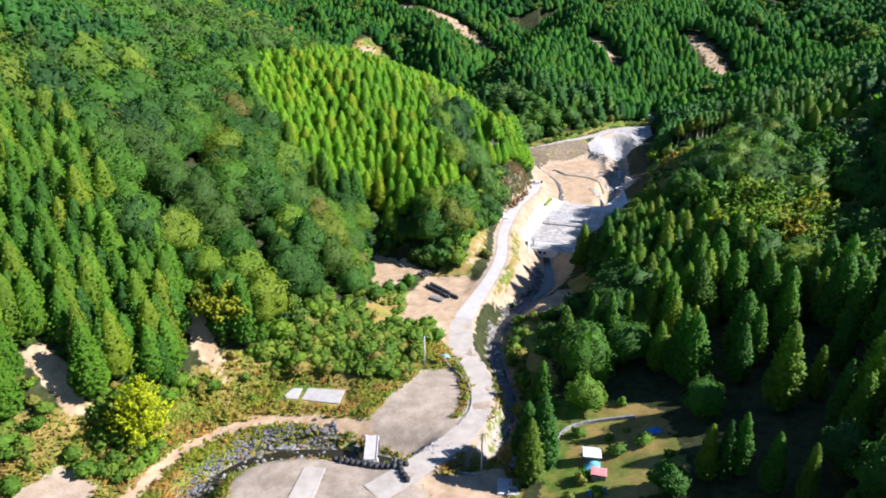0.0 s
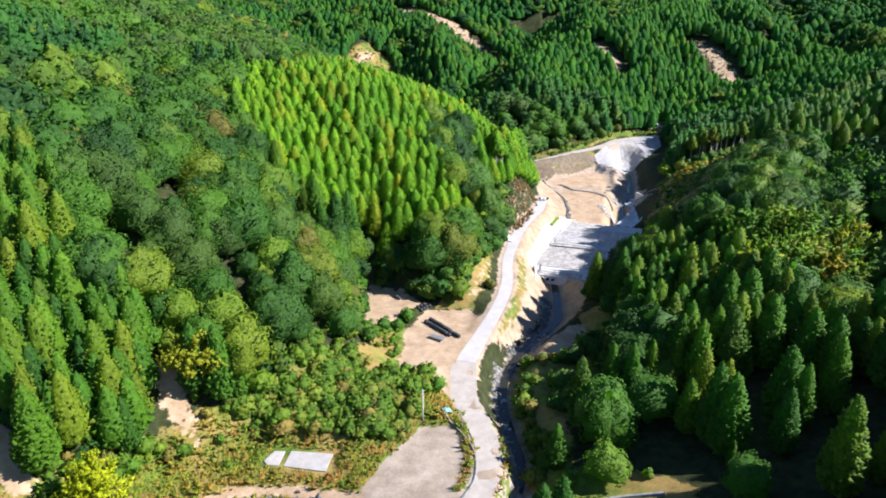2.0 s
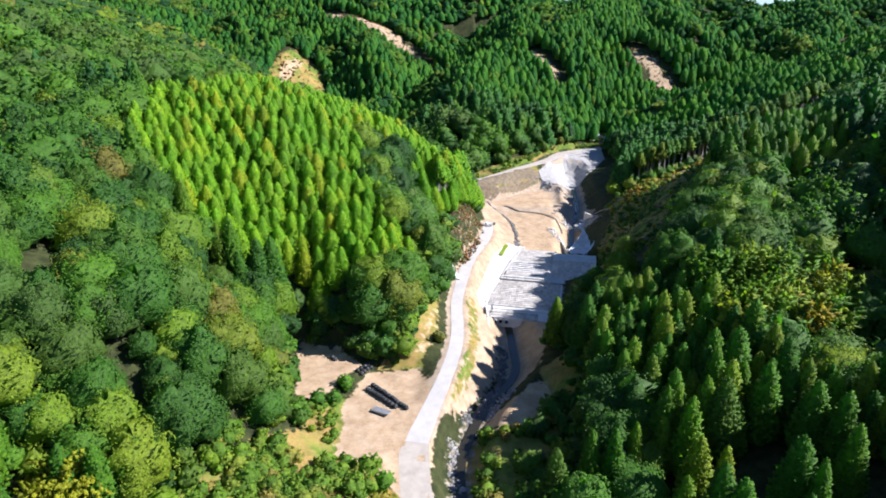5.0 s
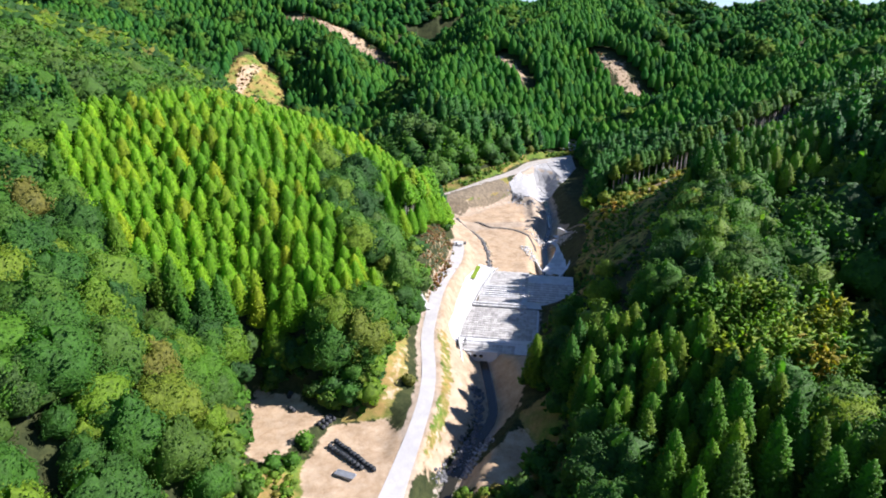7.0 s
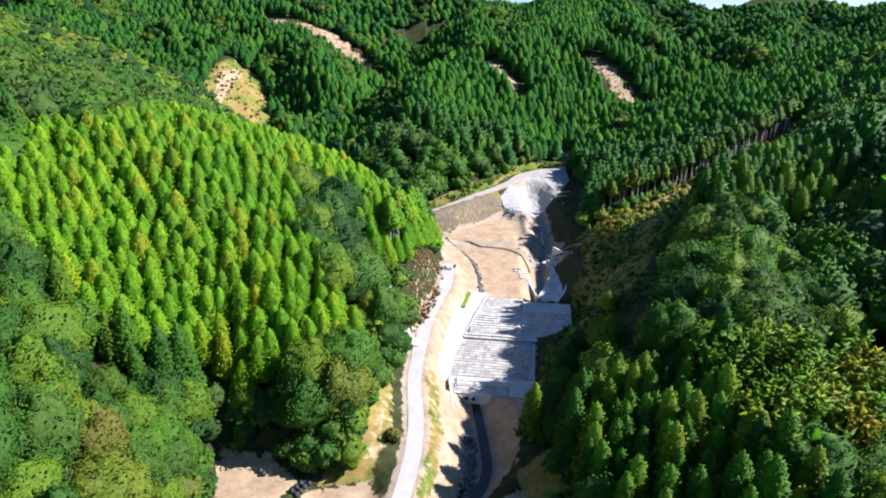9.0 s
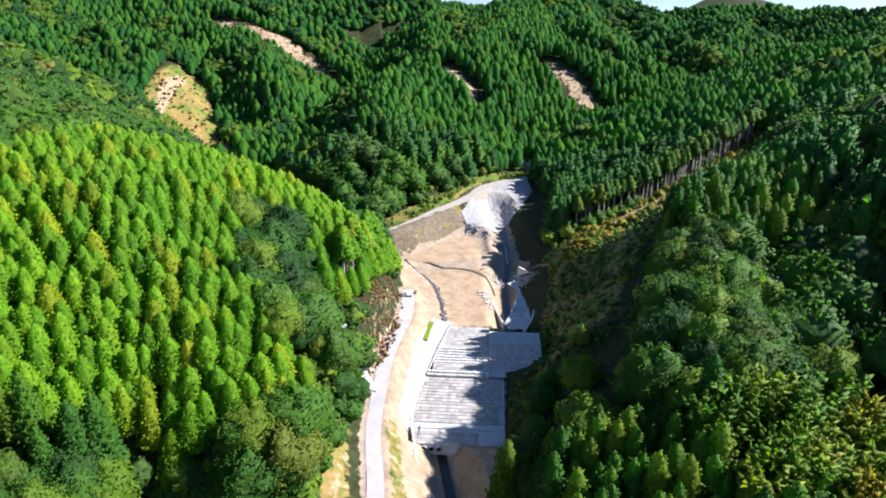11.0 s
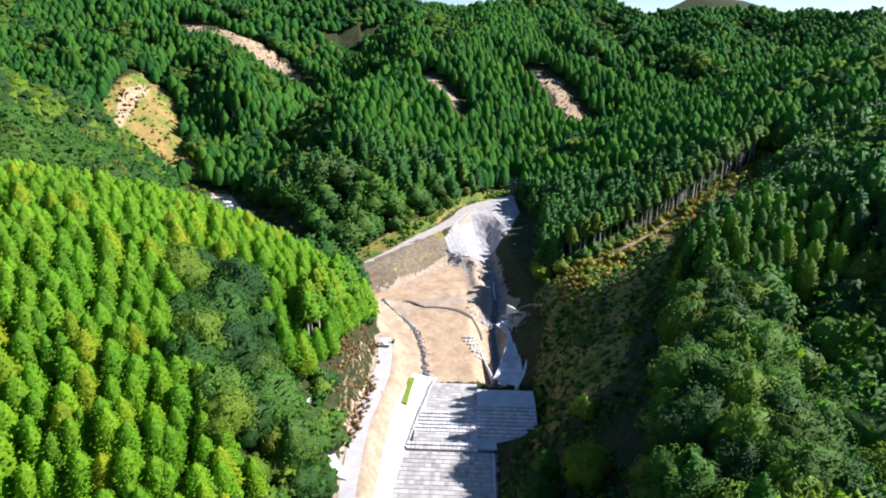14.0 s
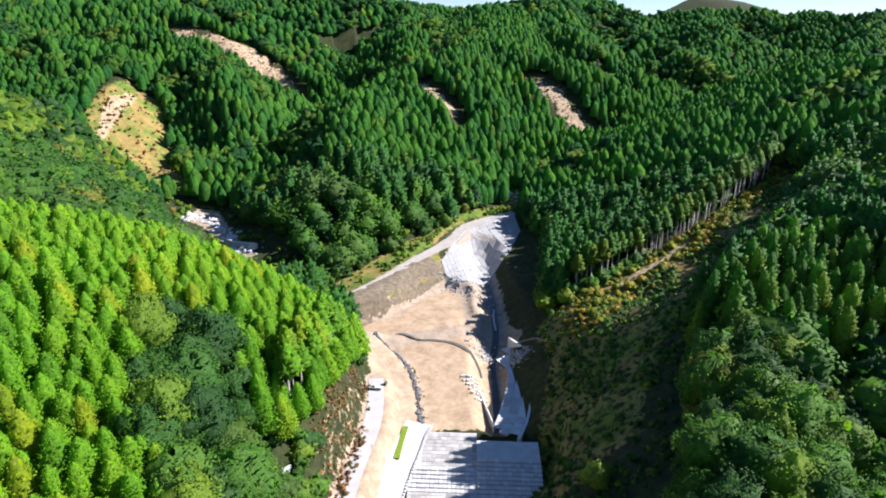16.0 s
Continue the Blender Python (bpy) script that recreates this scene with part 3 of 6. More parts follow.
# Open ground without forest: outline, bareness, gravel share, grass share
OPEN = [
    ("low_yard", PADS["low_yard"][0], 1.0, 0.9), ("gravel_yard", PADS["gravel_yard"][0], 1.0, 0.85), ("work_yard", PADS["work_yard"][0], 1.0, 0.15),
    ("clearing", PADS["clearing"][0], 1.0, 0.1), ("earth_lot", PADS["earth_lot"][0], 0.95, 0.1), ("right_lot", PADS["right_lot"][0], 0.8, 0.0),
    ("apron", PADS["apron"][0], 1.0, 0.9), ("basin", PADS["basin"][0], 1.0, 0.12), ("upper_yard", PADS["upper_yard"][0], 1.0, 0.1), ("stone_flat", PADS["stone_flat"][0], 1.0, 0.6),
    ("road_bank", [(26, 246), (30, 262), (37, 283), (45, 300), (51, 318), (50, 345), (56, 362), (66, 345), (66, 328), (62, 300), (44, 275), (38.5, 246), (36.5, 226), (34, 212), (27, 201), (19, 190), (14, 184), (12, 190), (22, 212)], 1.0, 0.3),
    ("embankment", [(41, 382), (54, 390), (69, 403), (83, 418), (96, 420), (99, 408), (88, 402), (73, 391), (60, 380), (46, 378)], 0.3, 0.9),
    ("mid_strip", [(50, 356), (48, 380), (70, 388), (98, 408), (112, 395), (113, 352), (104, 343), (66, 344)], 1.0, 0.6),
    ("upper_bank", [(94, 390), (98, 418), (115, 444), (128, 462), (160, 480), (150, 450), (128, 425), (108, 390)], 1.0, 0.8),
    ("nose_cut", [(29, 271), (34, 280), (41, 296), (46, 314), (49, 330), (42.5, 330), (38.5, 314), (33, 300), (27, 286)], 0.36, 0.0),
    ("river_bar", [(36, 248), (35, 228), (33, 212), (38, 205), (47, 211), (54, 226), (60, 240), (56, 246)], 0.85, 0.3),
    ("track_cut", [(9, 206), (13, 212), (17, 223), (19.5, 236), (16, 236), (12, 226), (7, 213)], 0.45, 0.0),
    ("landslip_a", [(-94, 119), (-90, 123), (-82, 121), (-78, 115), (-81, 113), (-88, 117)], 1.0, 0.0),
    ("landslip_b", [(-68, 146), (-64, 148), (-60, 145), (-54, 134), (-61, 137), (-66, 141)], 0.85, 0.0),
    ("white_patch", [(-84, 98), (-78, 104.5), (-70, 101), (-68, 92), (-86, 90)], 1.0, 0.6),
    ("scar_face", SCARS[0], 0.6, 0.05), ("scar_gully", SCARS[1], 0.62, 0.0), ("scar_centre", SCARS[2], 0.6, 0.0), ("scar_right", SCARS[3], 0.62, 0.1),
    ("scar_meadow", [(-96, 636), (-92, 690), (-80, 716), (-58, 704), (-50, 660), (-44, 610), (-26, 556), (-44, 545), (-70, 580)], 0.2, 0.0),
    ("side_flat", [(-26, 516), (-20, 536), (-8, 530), (4, 478), (14, 452), (8, 448), (-6, 480), (-16, 505)], 0.9, 0.5),
    ("right_strip_bare", [(138, 346), (160, 350), (192, 362), (190, 357), (160, 345)], 0.6, 0.3),
]
GRASSY = [
    ("river_bank", [(13.5, 110), (26, 112), (27, 130), (29, 150), (31, 172), (24, 182), (16, 176), (15, 150), (16, 130)]),
    ("front_verge", [(-120, 85), (-104, 102), (-82, 114), (-70, 122), (-62, 134), (-54, 142), (-44, 142), (-20, 150), (-12, 166), (0, 156), (10, 150), (20, 120), (12, 90)]),
    ("shrub_slope", [(-46, 142), (-36, 160), (-20, 176), (-12, 172), (-4, 158), (-16, 142)]),
    ("yard_verge", [(-24, 190), (-17, 188), (-10, 194), (-11, 176), (-15, 168), (-19, 176)]),
    ("bank_grass", [(15, 188), (19, 192), (26, 206), (30, 222), (32.5, 240), (33.5, 250), (28.5, 250), (27.5, 236), (25.5, 220), (20, 203)]),
    ("nose_verge", [(-2, 208), (9, 208), (15, 222), (18, 244), (14, 240), (8, 218)]),
    ("house_lawn", [(20, 96), (24, 126), (36, 128), (48, 118), (46, 96), (30, 90)]),
    ("right_field", [(78, 262), (90, 288), (110, 322), (114, 346), (140, 352), (192, 364), (262, 394), (262, 374), (206, 336), (170, 308), (146, 290), (124, 284), (104, 262)]),
    ("shade_slope", [(56, 230), (64, 216), (90, 230), (106, 250), (120, 266), (132, 284), (110, 290), (94, 288), (82, 272), (68, 256)]),
    ("lot_verge", [(27, 148), (40, 150), (50, 176), (54, 208), (47, 206), (40, 180), (30, 176)]),
    ("embankment_grass", [(41, 382), (54, 390), (69, 403), (83, 418), (97, 425), (101, 405), (88, 402), (73, 391), (60, 380), (46, 378)]),
    ("upper_verge", [(42, 384), (70, 408), (100, 438), (122, 468), (158, 490), (172, 520), (180, 510), (160, 480), (128, 470), (100, 445), (70, 425), (40, 400)]),
    ("scar_meadow", [(-98, 640), (-94, 690), (-80, 716), (-58, 704), (-50, 660), (-44, 610), (-26, 556), (-44, 545), (-70, 580)]),
]
SITE = [(12, 182), (20, 200), (27, 222), (30, 250), (36, 280), (45, 300), (50, 330), (48, 378), (70, 402), (100, 428), (125, 456), (160, 480), (158, 452), (154, 424), (139, 392), (126, 366), (118, 344), (113, 326), (104, 308), (97, 290), (88, 274), (75, 262), (62, 246), (53, 224), (47, 206), (46, 180), (30, 176), (20, 172)]
SIDE_CLEAR = [(30, 404), (46, 410), (34, 440), (22, 464), (10, 492), (-2, 532), (-36, 545), (-42, 505), (-29, 470), (-15, 436), (0, 408), (12, 400)]
BANK_CLEAR = [(10, 110), (26, 112), (27, 130), (29, 150), (31, 172), (36, 190), (38, 204), (24, 200), (10, 184)]
gx = grid_lines(-4600, -70, 128, 4600, 1.5, 1.05)
gy = grid_lines(-2500, 88, 480, 4900, 1.5, 1.05)
X, Y = np.meshgrid(gx, gy)
Z = land(X, Y)
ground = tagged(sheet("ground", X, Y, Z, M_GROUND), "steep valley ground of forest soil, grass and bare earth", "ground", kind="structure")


def point_values(ob, name, values):
    a = ob.data.attributes.new(name, "FLOAT", "POINT")
    a.data.foreach_set("value", np.ascontiguousarray(values, np.float32).ravel())


bare, gravel, grassy = np.zeros(X.shape), np.zeros(X.shape), np.zeros(X.shape)
for _, poly, b, g in OPEN:
    k = 1 - step01(outline_distance(poly, X, Y), -2.2, 2.2)
    gravel = np.where(k * b > bare, g, gravel)
    bare = np.maximum(bare, k * b)
for line, half, g in ((ROAD_S, 3.6, 0.7), (UPPER_S, 3.2, 0.6)):
    d, _ = near_line(line, X, Y)
    k = 1 - step01(d, half - 1, half + 1)
    gravel = np.where(k > bare, g, gravel)
    bare = np.maximum(bare, k)
for line, half, much in ((RIVER_S, 6.5, 0.75), (RIVER_LOW_S, 5.0, 0.5)):
    d, _ = near_line(line, X, Y)
    k = (1 - step01(d, half - 3, half + 1)) * much
    gravel = np.where(k > bare, 1.0, gravel)
    bare = np.maximum(bare, k)
TRACK = smooth_line([(-66, 90, -2), (-60, 110, -2), (-55, 118, -2), (-47, 124.5, -2), (-38, 125.5, -1.8), (-25, 124, -1.4), (-15, 121, -1.1)])
d, _ = near_line(TRACK, X, Y)
k = (1 - step01(d, 0.8, 2.8)) * 0.85
gravel = np.where(k > bare, 0.0, gravel)
bare = np.maximum(bare, k)
for n, poly in GRASSY:
    if n == "bank_grass":
        bare = bare * (1 - 0.62 * (1 - step01(outline_distance(poly, X, Y), -1.5, 1.0)))
for n, poly in GRASSY:
    # Grass cut on the shaded slope and field: their shade put into the colour.
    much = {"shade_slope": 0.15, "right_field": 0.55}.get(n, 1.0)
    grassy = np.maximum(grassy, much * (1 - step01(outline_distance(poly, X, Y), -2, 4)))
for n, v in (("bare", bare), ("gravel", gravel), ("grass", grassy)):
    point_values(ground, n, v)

# ---- trees ----
rs = np.random.RandomState(7)


def tufts(centre, way, length, width, sides=4):
    """Pointed sprays of needles or leaves: small pyramids. Returns corners and triangles."""
    n = len(centre)
    way = way / np.linalg.norm(way, axis=1)[:, None]
    side = np.cross(way, np.where(np.abs(way[:, 2:3]) > 0.9, [[1.0, 0, 0]], [[0, 0, 1.0]]))
    side /= np.linalg.norm(side, axis=1)[:, None]
    up = np.cross(side, way)
    turn = np.arange(sides) * 2 * math.pi / sides
    ring = centre[:, None] + width[:, None, None] * (np.cos(turn)[None, :, None] * side[:, None] + np.sin(turn)[None, :, None] * up[:, None])
    tip = centre + way * length[:, None]
    v = np.concatenate([ring, tip[:, None]], 1).reshape(-1, 3)
    k = np.arange(n)[:, None] * (sides + 1)
    f = np.stack([np.stack([k[:, 0] + i, k[:, 0] + (i + 1) % sides, k[:, 0] + sides], 1) for i in range(sides)], 1).reshape(-1, 3)
    return v, f


def join(*pieces):
    vs, fs, n = [], [], 0
    for v, f in pieces:
        vs.append(v)
        fs.append(f + n)
        n += len(v)
    return np.vstack(vs), np.vstack(fs)


def lathe(profile, sides):
    """Triangles of a body turned round z, from (radius, height) pairs."""
    turn = np.arange(sides) * 2 * math.pi / sides
    v = np.vstack([np.c_[r * np.cos(turn), r * np.sin(turn), np.full(sides, h)] for r, h in profile])
    f = []
    for j in range(len(profile) - 1):
        for i in range(sides):
            a, b = j * sides + i, j * sides + (i + 1) % sides
            f += [(a, b, b + sides), (a, b + sides, a + sides)]
    return v, np.array(f)


def cedar_crown(n, foot, sides=4, radius=0.16, seed=0, plump=0.62, rise=1.0):
    """A rounded cone of upswept sprays round a full core; the tree is 1 high."""
    r = np.random.RandomState(seed)

    def wide(t):
        return radius * np.minimum(1.0, 0.62 + t * 2.2) * (1 - t) ** plump
    t = (np.arange(n) + 0.5) / n
    t = 1 - (1 - t) ** 0.66
    ang = np.arange(n) * 2.39996 + r.uniform(-0.5, 0.5, n)
    out = np.c_[np.cos(ang), np.sin(ang), np.zeros(n)]
    zero = np.zeros(n)
    c = out * (wide(t) * r.uniform(0.72, 1.05, n))[:, None] + np.c_[zero, zero, foot + (0.95 - foot) * t]
    way = out * 0.8 + np.c_[zero, zero, rise * (r.uniform(0.1, 1.0, n) + t * 0.8)] + r.normal(size=(n, 3)) * 0.28
    size = ((1.0 if n < 300 else 1.35) / math.sqrt(n)) * (0.5 + 0.5 * (1 - t)) * r.uniform(0.65, 1.35, n)
    piece = tufts(c, way, 0.78 * size, 0.5 * size, sides)
    steps = np.array([0.0, 0.18, 0.42, 0.66, 0.86, 1.0]) if n > 40 else np.array([0.0, 0.25, 0.65, 1.0]) if n > 10 else np.array([0.0, 0.3, 1.0])
    core = lathe([(max(0.003, 0.8 * wide(k)), foot + (0.97 - foot) * k - (0.03 if k == 0 else 0)) for k in steps], 7 if n > 40 else 5 if n > 10 else 4)
    lump = 1 + r.uniform(-0.09, 0.09, len(core[0]))
    core[0][:, :2] *= lump[:, None]
    return join(core, piece)


def plain_cedar(rings, sides, radius, seed=0, blunt=1.7):
    """A lumpy rounded cone for trees far off; the tree is 1 high."""
    r = np.random.RandomState(seed)
    k = np.linspace(0, 1, rings) ** 0.8
    v, f = lathe([(radius * min(1.0, 0.75 + t) * (1 - t ** blunt) ** 0.8 + 0.002, 0.2 + 0.8 * t) for t in k], sides)
    v[:, :2] *= 1 + r.uniform(-0.2, 0.2, (len(v), 1))
    v[:, 2] += r.uniform(-0.04, 0.04, len(v)) * (v[:, 2] < 0.95)
    v[:, :2] += r.uniform(-0.014, 0.014, (len(v), 2))
    return v, f


def broad_crown(lobes, cards, seed=0, spread=0.36, low=0.3):
    """A billowing crown whose lobes run into one another, covered with small sprays of leaves; the tree is 1 high."""
    r = np.random.RandomState(seed)
    mid, rise = low + 0.36 * (1 - low), 0.62 * (1 - low)
    k = (np.arange(lobes) + 0.5) / lobes
    a, up = np.arange(lobes) * 2.39996 + r.uniform(-0.5, 0.5, lobes), -0.3 + 1.28 * k + r.uniform(-0.1, 0.1, lobes)
    up = np.clip(up, -0.5, 0.98)
    heads = np.stack([np.cos(a) * np.sqrt(1 - up ** 2), np.sin(a) * np.sqrt(1 - up ** 2), up], -1)
    reach = r.uniform(0.8, 1.12, lobes)
    wide = math.cos(min(1.2, 1.75 / math.sqrt(lobes)))

    def bulge(q):
        hit = np.clip((q @ heads.T - wide) / (1 - wide), 0, 1) ** 0.62
        return 0.6 + 0.4 * (hit * reach).max(1)

    def place(q):
        g = bulge(q)[:, None]
        return q * g * np.array([spread, spread, rise]) + np.array([0, 0, mid])
    n = lobes * cards
    rings, sides = (9, 13) if n > 400 else (6, 9) if n > 100 else (4, 7) if n > 20 else (4, 5)
    v, f = lathe([(math.sqrt(1 - z * z), z) for z in np.linspace(-0.62, 0.995, rings)], sides)
    pieces = [(place(v) * np.array([0.93, 0.93, 0.97]), f)]
    z = r.uniform(-0.45, 1.0, n)
    t = r.uniform(0, 6.28, n)
    q = np.stack([np.cos(t) * np.sqrt(1 - z * z), np.sin(t) * np.sqrt(1 - z * z), z], -1)
    size = 1.9 * spread / math.sqrt(n)
    way = q + np.array([0, 0, 0.25]) + r.normal(size=(n, 3)) * 0.55
    pieces.append(tufts(place(q) - q * size * 0.25, way, size * r.uniform(0.45, 1.15, n), size * 0.62 * r.uniform(0.6, 1.3, n), 4 if n > 400 else 3))
    return join(*pieces)


def spray_crown(limbs, per, seed=0, low=0.1, reach=0.42, size=0.055, lift=0.16):
    """An open crown: rising limbs set with many small sprays of leaves; the tree is 1 high."""
    r = np.random.RandomState(seed)
    i = np.arange(limbs)
    k = (i + 0.5) / limbs
    a = i * 2.39996 + r.uniform(-0.5, 0.5, limbs)
    out = reach * np.sqrt(1 - k ** 1.7) * r.uniform(0.65, 1.12, limbs) + 0.02
    z0 = low + (0.72 - low) * k
    z1 = np.minimum(z0 + lift + r.uniform(-0.04, 0.12, limbs), 0.97)
    t = np.linspace(0.25, 1, per)[None, :]
    wob = r.normal(size=(limbs, per, 3)) * 0.022
    c = np.stack([np.cos(a)[:, None] * out[:, None] * t, np.sin(a)[:, None] * out[:, None] * t, z0[:, None] + (z1 - z0)[:, None] * t ** 1.3], -1) + wob
    way = np.stack([np.cos(a), np.sin(a), np.full(limbs, 0.5)], -1)[:, None, :] + r.normal(size=(limbs, per, 3)) * 0.55
    n = limbs * per
    return tufts(c.reshape(n, 3), way.reshape(n, 3), size * r.uniform(0.6, 1.5, n), size * 0.42 * r.uniform(0.7, 1.3, n), 4)


def trunk_body(radius=0.012, top=0.6, sides=5):
    return lathe([(radius * 1.5, -0.06), (radius, 0.06), (radius * 0.75, top * 0.6), (radius * 0.3, top)], sides)


CEDAR_NEAR = [cedar_crown(520, 0.1, 3, 0.2, s, 0.55, 0.8) for s in range(5)]
CEDAR_MID = [cedar_crown(90, 0.1, 3, 0.2, s, 0.55, 0.8) for s in range(5)]
YOUNG_NEAR = [cedar_crown(620, 0.1, 3, 0.31, s, 0.56, 0.6) for s in range(5)]
YOUNG_MID = [cedar_crown(190, 0.1, 3, 0.31, s, 0.56, 0.6) for s in range(5)]
YOUNG_LOW = [cedar_crown(90, 0.1, 3, 0.31, s, 0.56, 0.6) for s in range(4)]
CEDAR_TALL = [cedar_crown(90, 0.58, 3, 0.13, s, 0.5, 0.7) for s in range(3)]
CEDAR_LOW = [cedar_crown(34, 0.14, 3, 0.24, s, 0.6, 0.7) for s in range(4)]
CEDAR_DISTANT = [plain_cedar(4, 4, 0.34, s, 1.5) for s in range(4)]
CEDAR_FAR = [plain_cedar(4, 5, 0.31, s, 1.6) for s in range(5)]
BROAD_NEAR = [broad_crown(20 + 4 * s, 46, s, 0.49, 0.04) for s in range(6)]
BROAD_MID = [broad_crown(18, 12, s, 0.5, 0.04) for s in range(5)]
BROAD_LOW = [broad_crown(12, 8, s, 0.5, 0.06) for s in range(4)]
BROAD_FAR = [broad_crown(5, 2, s, 0.52, 0.1) for s in range(3)]


def scatter(sets, place, tint, name, mats, trunks=None):
    """One mesh of many trees. place: rows of x, y, z, height, width, turn, kind of crown."""
    vs, fs, tints, mi, n = [], [], [], [], 0
    for k, crown in enumerate(sets):
        rows = place[place[:, 6] == k]
        tt = tint[place[:, 6] == k]
        if not len(rows):
            continue
        for body, index in ((crown, 0),) + (((trunks, 1),) if trunks is not None else ()):
            v, f = body
            c, s = np.cos(rows[:, 5]), np.sin(rows[:, 5])
            w = rows[:, 4]
            px = (v[None, :, 0] * c[:, None] - v[None, :, 1] * s[:, None]) * w[:, None] + rows[:, 0, None]
            py = (v[None, :, 0] * s[:, None] + v[None, :, 1] * c[:, None]) * w[:, None] + rows[:, 1, None]
            pz = v[None, :, 2] * rows[:, 3, None] + rows[:, 2, None]
            vs.append(np.stack([px, py, pz], -1).reshape(-1, 3))
            fs.append((f[None] + (np.arange(len(rows)) * len(v))[:, None, None] + n).reshape(-1, 3))
            n += len(rows) * len(v)
            tints.append(np.repeat(tt, len(v)))
            mi.append(np.full(len(rows) * len(f), index))
    me = bpy.data.meshes.new(name)
    fill_mesh(me, np.vstack(vs), np.vstack(fs))
    for m in mats:
        me.materials.append(m)
    me.polygons.foreach_set("material_index", np.concatenate(mi).astype(np.int32))
    me.shade_smooth()
    ob = new(name, me)
    point_values(ob, "tint", np.concatenate(tints))
    return ob


CEDAR_STANDS = [
    [(-84, 268), (-68, 238), (-48, 228), (-30, 226), (-14, 228), (2, 232), (14, 246), (22, 262), (32, 282), (42, 300), (50, 326), (48, 352), (20, 368), (-20, 360), (-56, 336), (-84, 300)],
    [(-124, 118), (-86, 122), (-78, 142), (-90, 165), (-110, 175), (-134, 168)],
    [(-78, 124), (-66, 124), (-58, 142), (-64, 152), (-80, 150)],
    [(57, 176), (57, 196), (65, 213), (84, 204), (93, 199), (86, 178), (70, 168)],
    [(66, 196), (78, 194), (84, 206), (74, 214), (66, 208)],
    [(136, 262), (158, 250), (180, 268), (178, 296), (160, 300), (146, 284)],
    [(134, 352), (160, 352), (196, 366), (250, 396), (300, 440), (250, 500), (190, 490), (158, 430), (140, 390)],
    [(70, 60), (110, 60), (120, 160), (84, 156), (62, 130)],
    [(60, 440), (130, 478), (160, 520), (150, 600), (60, 560), (44, 490)],
]
BROAD_STANDS = [
    [(-30, 206), (-18, 226), (-4, 212), (8, 212), (15, 226), (20, 250), (10, 236), (-6, 228), (-30, 228), (-44, 215)],
    [(14, 250), (24, 268), (30, 284), (24, 286), (12, 262)],
    [(74, 206), (96, 200), (120, 206), (140, 232), (142, 256), (124, 276), (104, 260), (88, 232)],
    [(-200, 300), (-66, 300), (-50, 334), (-20, 362), (-8, 392), (-60, 430), (-200, 430)],
    [(-10, 296), (0, 304), (12, 285), (20, 268), (19, 246), (8, 244), (-4, 262)],
    [(-110, 180), (-60, 160), (-40, 165), (-36, 215), (-50, 224), (-70, 234), (-88, 262), (-92, 290), (-130, 300), (-140, 200)],
    [(88, 150), (112, 138), (142, 180), (126, 206), (96, 198), (88, 178)],
    [(-62, 148), (-44, 148), (-30, 150), (-12, 168), (-22, 194), (-50, 192), (-64, 165)],
    [(34, 136), (56, 140), (57, 190), (48, 176), (38, 150)],
    [(40, 178), (52, 178), (58, 215), (50, 214), (44, 196)],
    [(26, 424), (60, 436), (78, 450), (70, 476), (44, 482), (26, 460)],
]
YOUNG_STANDS = CEDAR_STANDS[:3] + [CEDAR_STANDS[3], CEDAR_STANDS[5]]
LEFT_BACK = [[(-220, 420), (-60, 400), (-14, 388), (-10, 410), (-26, 460), (-50, 530), (-80, 600), (-130, 660), (-260, 700)]]
BAMBOO = [(80, 176), (112, 170), (122, 196), (100, 204), (86, 196)]


def candidates(space, lo, hi, seed):
    """Jittered points between two distances from the valley mouth, within the forest's sector."""
    r = np.random.RandomState(seed)
    x = np.arange(20 - hi, 20 + hi, space)
    y = np.arange(max(30, 170 - hi), 170 + hi, space)
    x, y = np.meshgrid(x, y)
    x = (x + r.uniform(-0.36, 0.36, x.shape) * space).ravel()
    y = (y + r.uniform(-0.36, 0.36, y.shape) * space).ravel()
    d = np.hypot(x - 20, y - 170)
    ang = np.degrees(np.arctan2(x, y + 40))
    ok = (d >= lo) & (d < hi) & (ang > -41) & (ang < 53) & (y > 35) & ~((y < 100) & (x > -75) & (x < 58))
    return x[ok], y[ok]


def free_of(x, y, margin=1.5):
    """Where forest may stand: off the roads, streams, yards and meadows."""
    ok = np.ones(x.shape, bool)
    for name, poly, _, _ in OPEN:
        scar = name.startswith("scar_") and name != "scar_meadow"
        for back in ((0, 8, 16) if scar else (0,)):
            ok &= outline_distance(poly, x, y + back) > (3.5 if scar else margin)
    ok &= (outline_distance(SITE, x, y) > 0.8) & (outline_distance(BANK_CLEAR, x, y) > 0.5) & (outline_distance(SIDE_CLEAR, x, y) > 0.5)
    for _, poly in GRASSY:
        ok &= outline_distance(poly, x, y) > max(0.5, margin - 1.0)
    for line, w in ((ROAD_S, 5.0), (UPPER_S, 5.5), (RIVER_S, 6.0), (RIVER_LOW_S, 5.0)):
        ok &= near_line(line, x, y)[0] > w
    for poly, *_ in PADS.values():
        ok &= outline_distance(poly, x, y) > margin + 0.5
    for rx, ry in ((29.5, 263), (26.5, 265), (23.5, 269), (20.5, 275)):
        ok &= np.hypot(x - rx, y - ry) > margin + 2.5
    return ok


def in_any(polys, x, y):
    out = np.zeros(x.shape, bool)
    for p in polys:
        out |= outline_distance(p, x, y) < 0
    return out


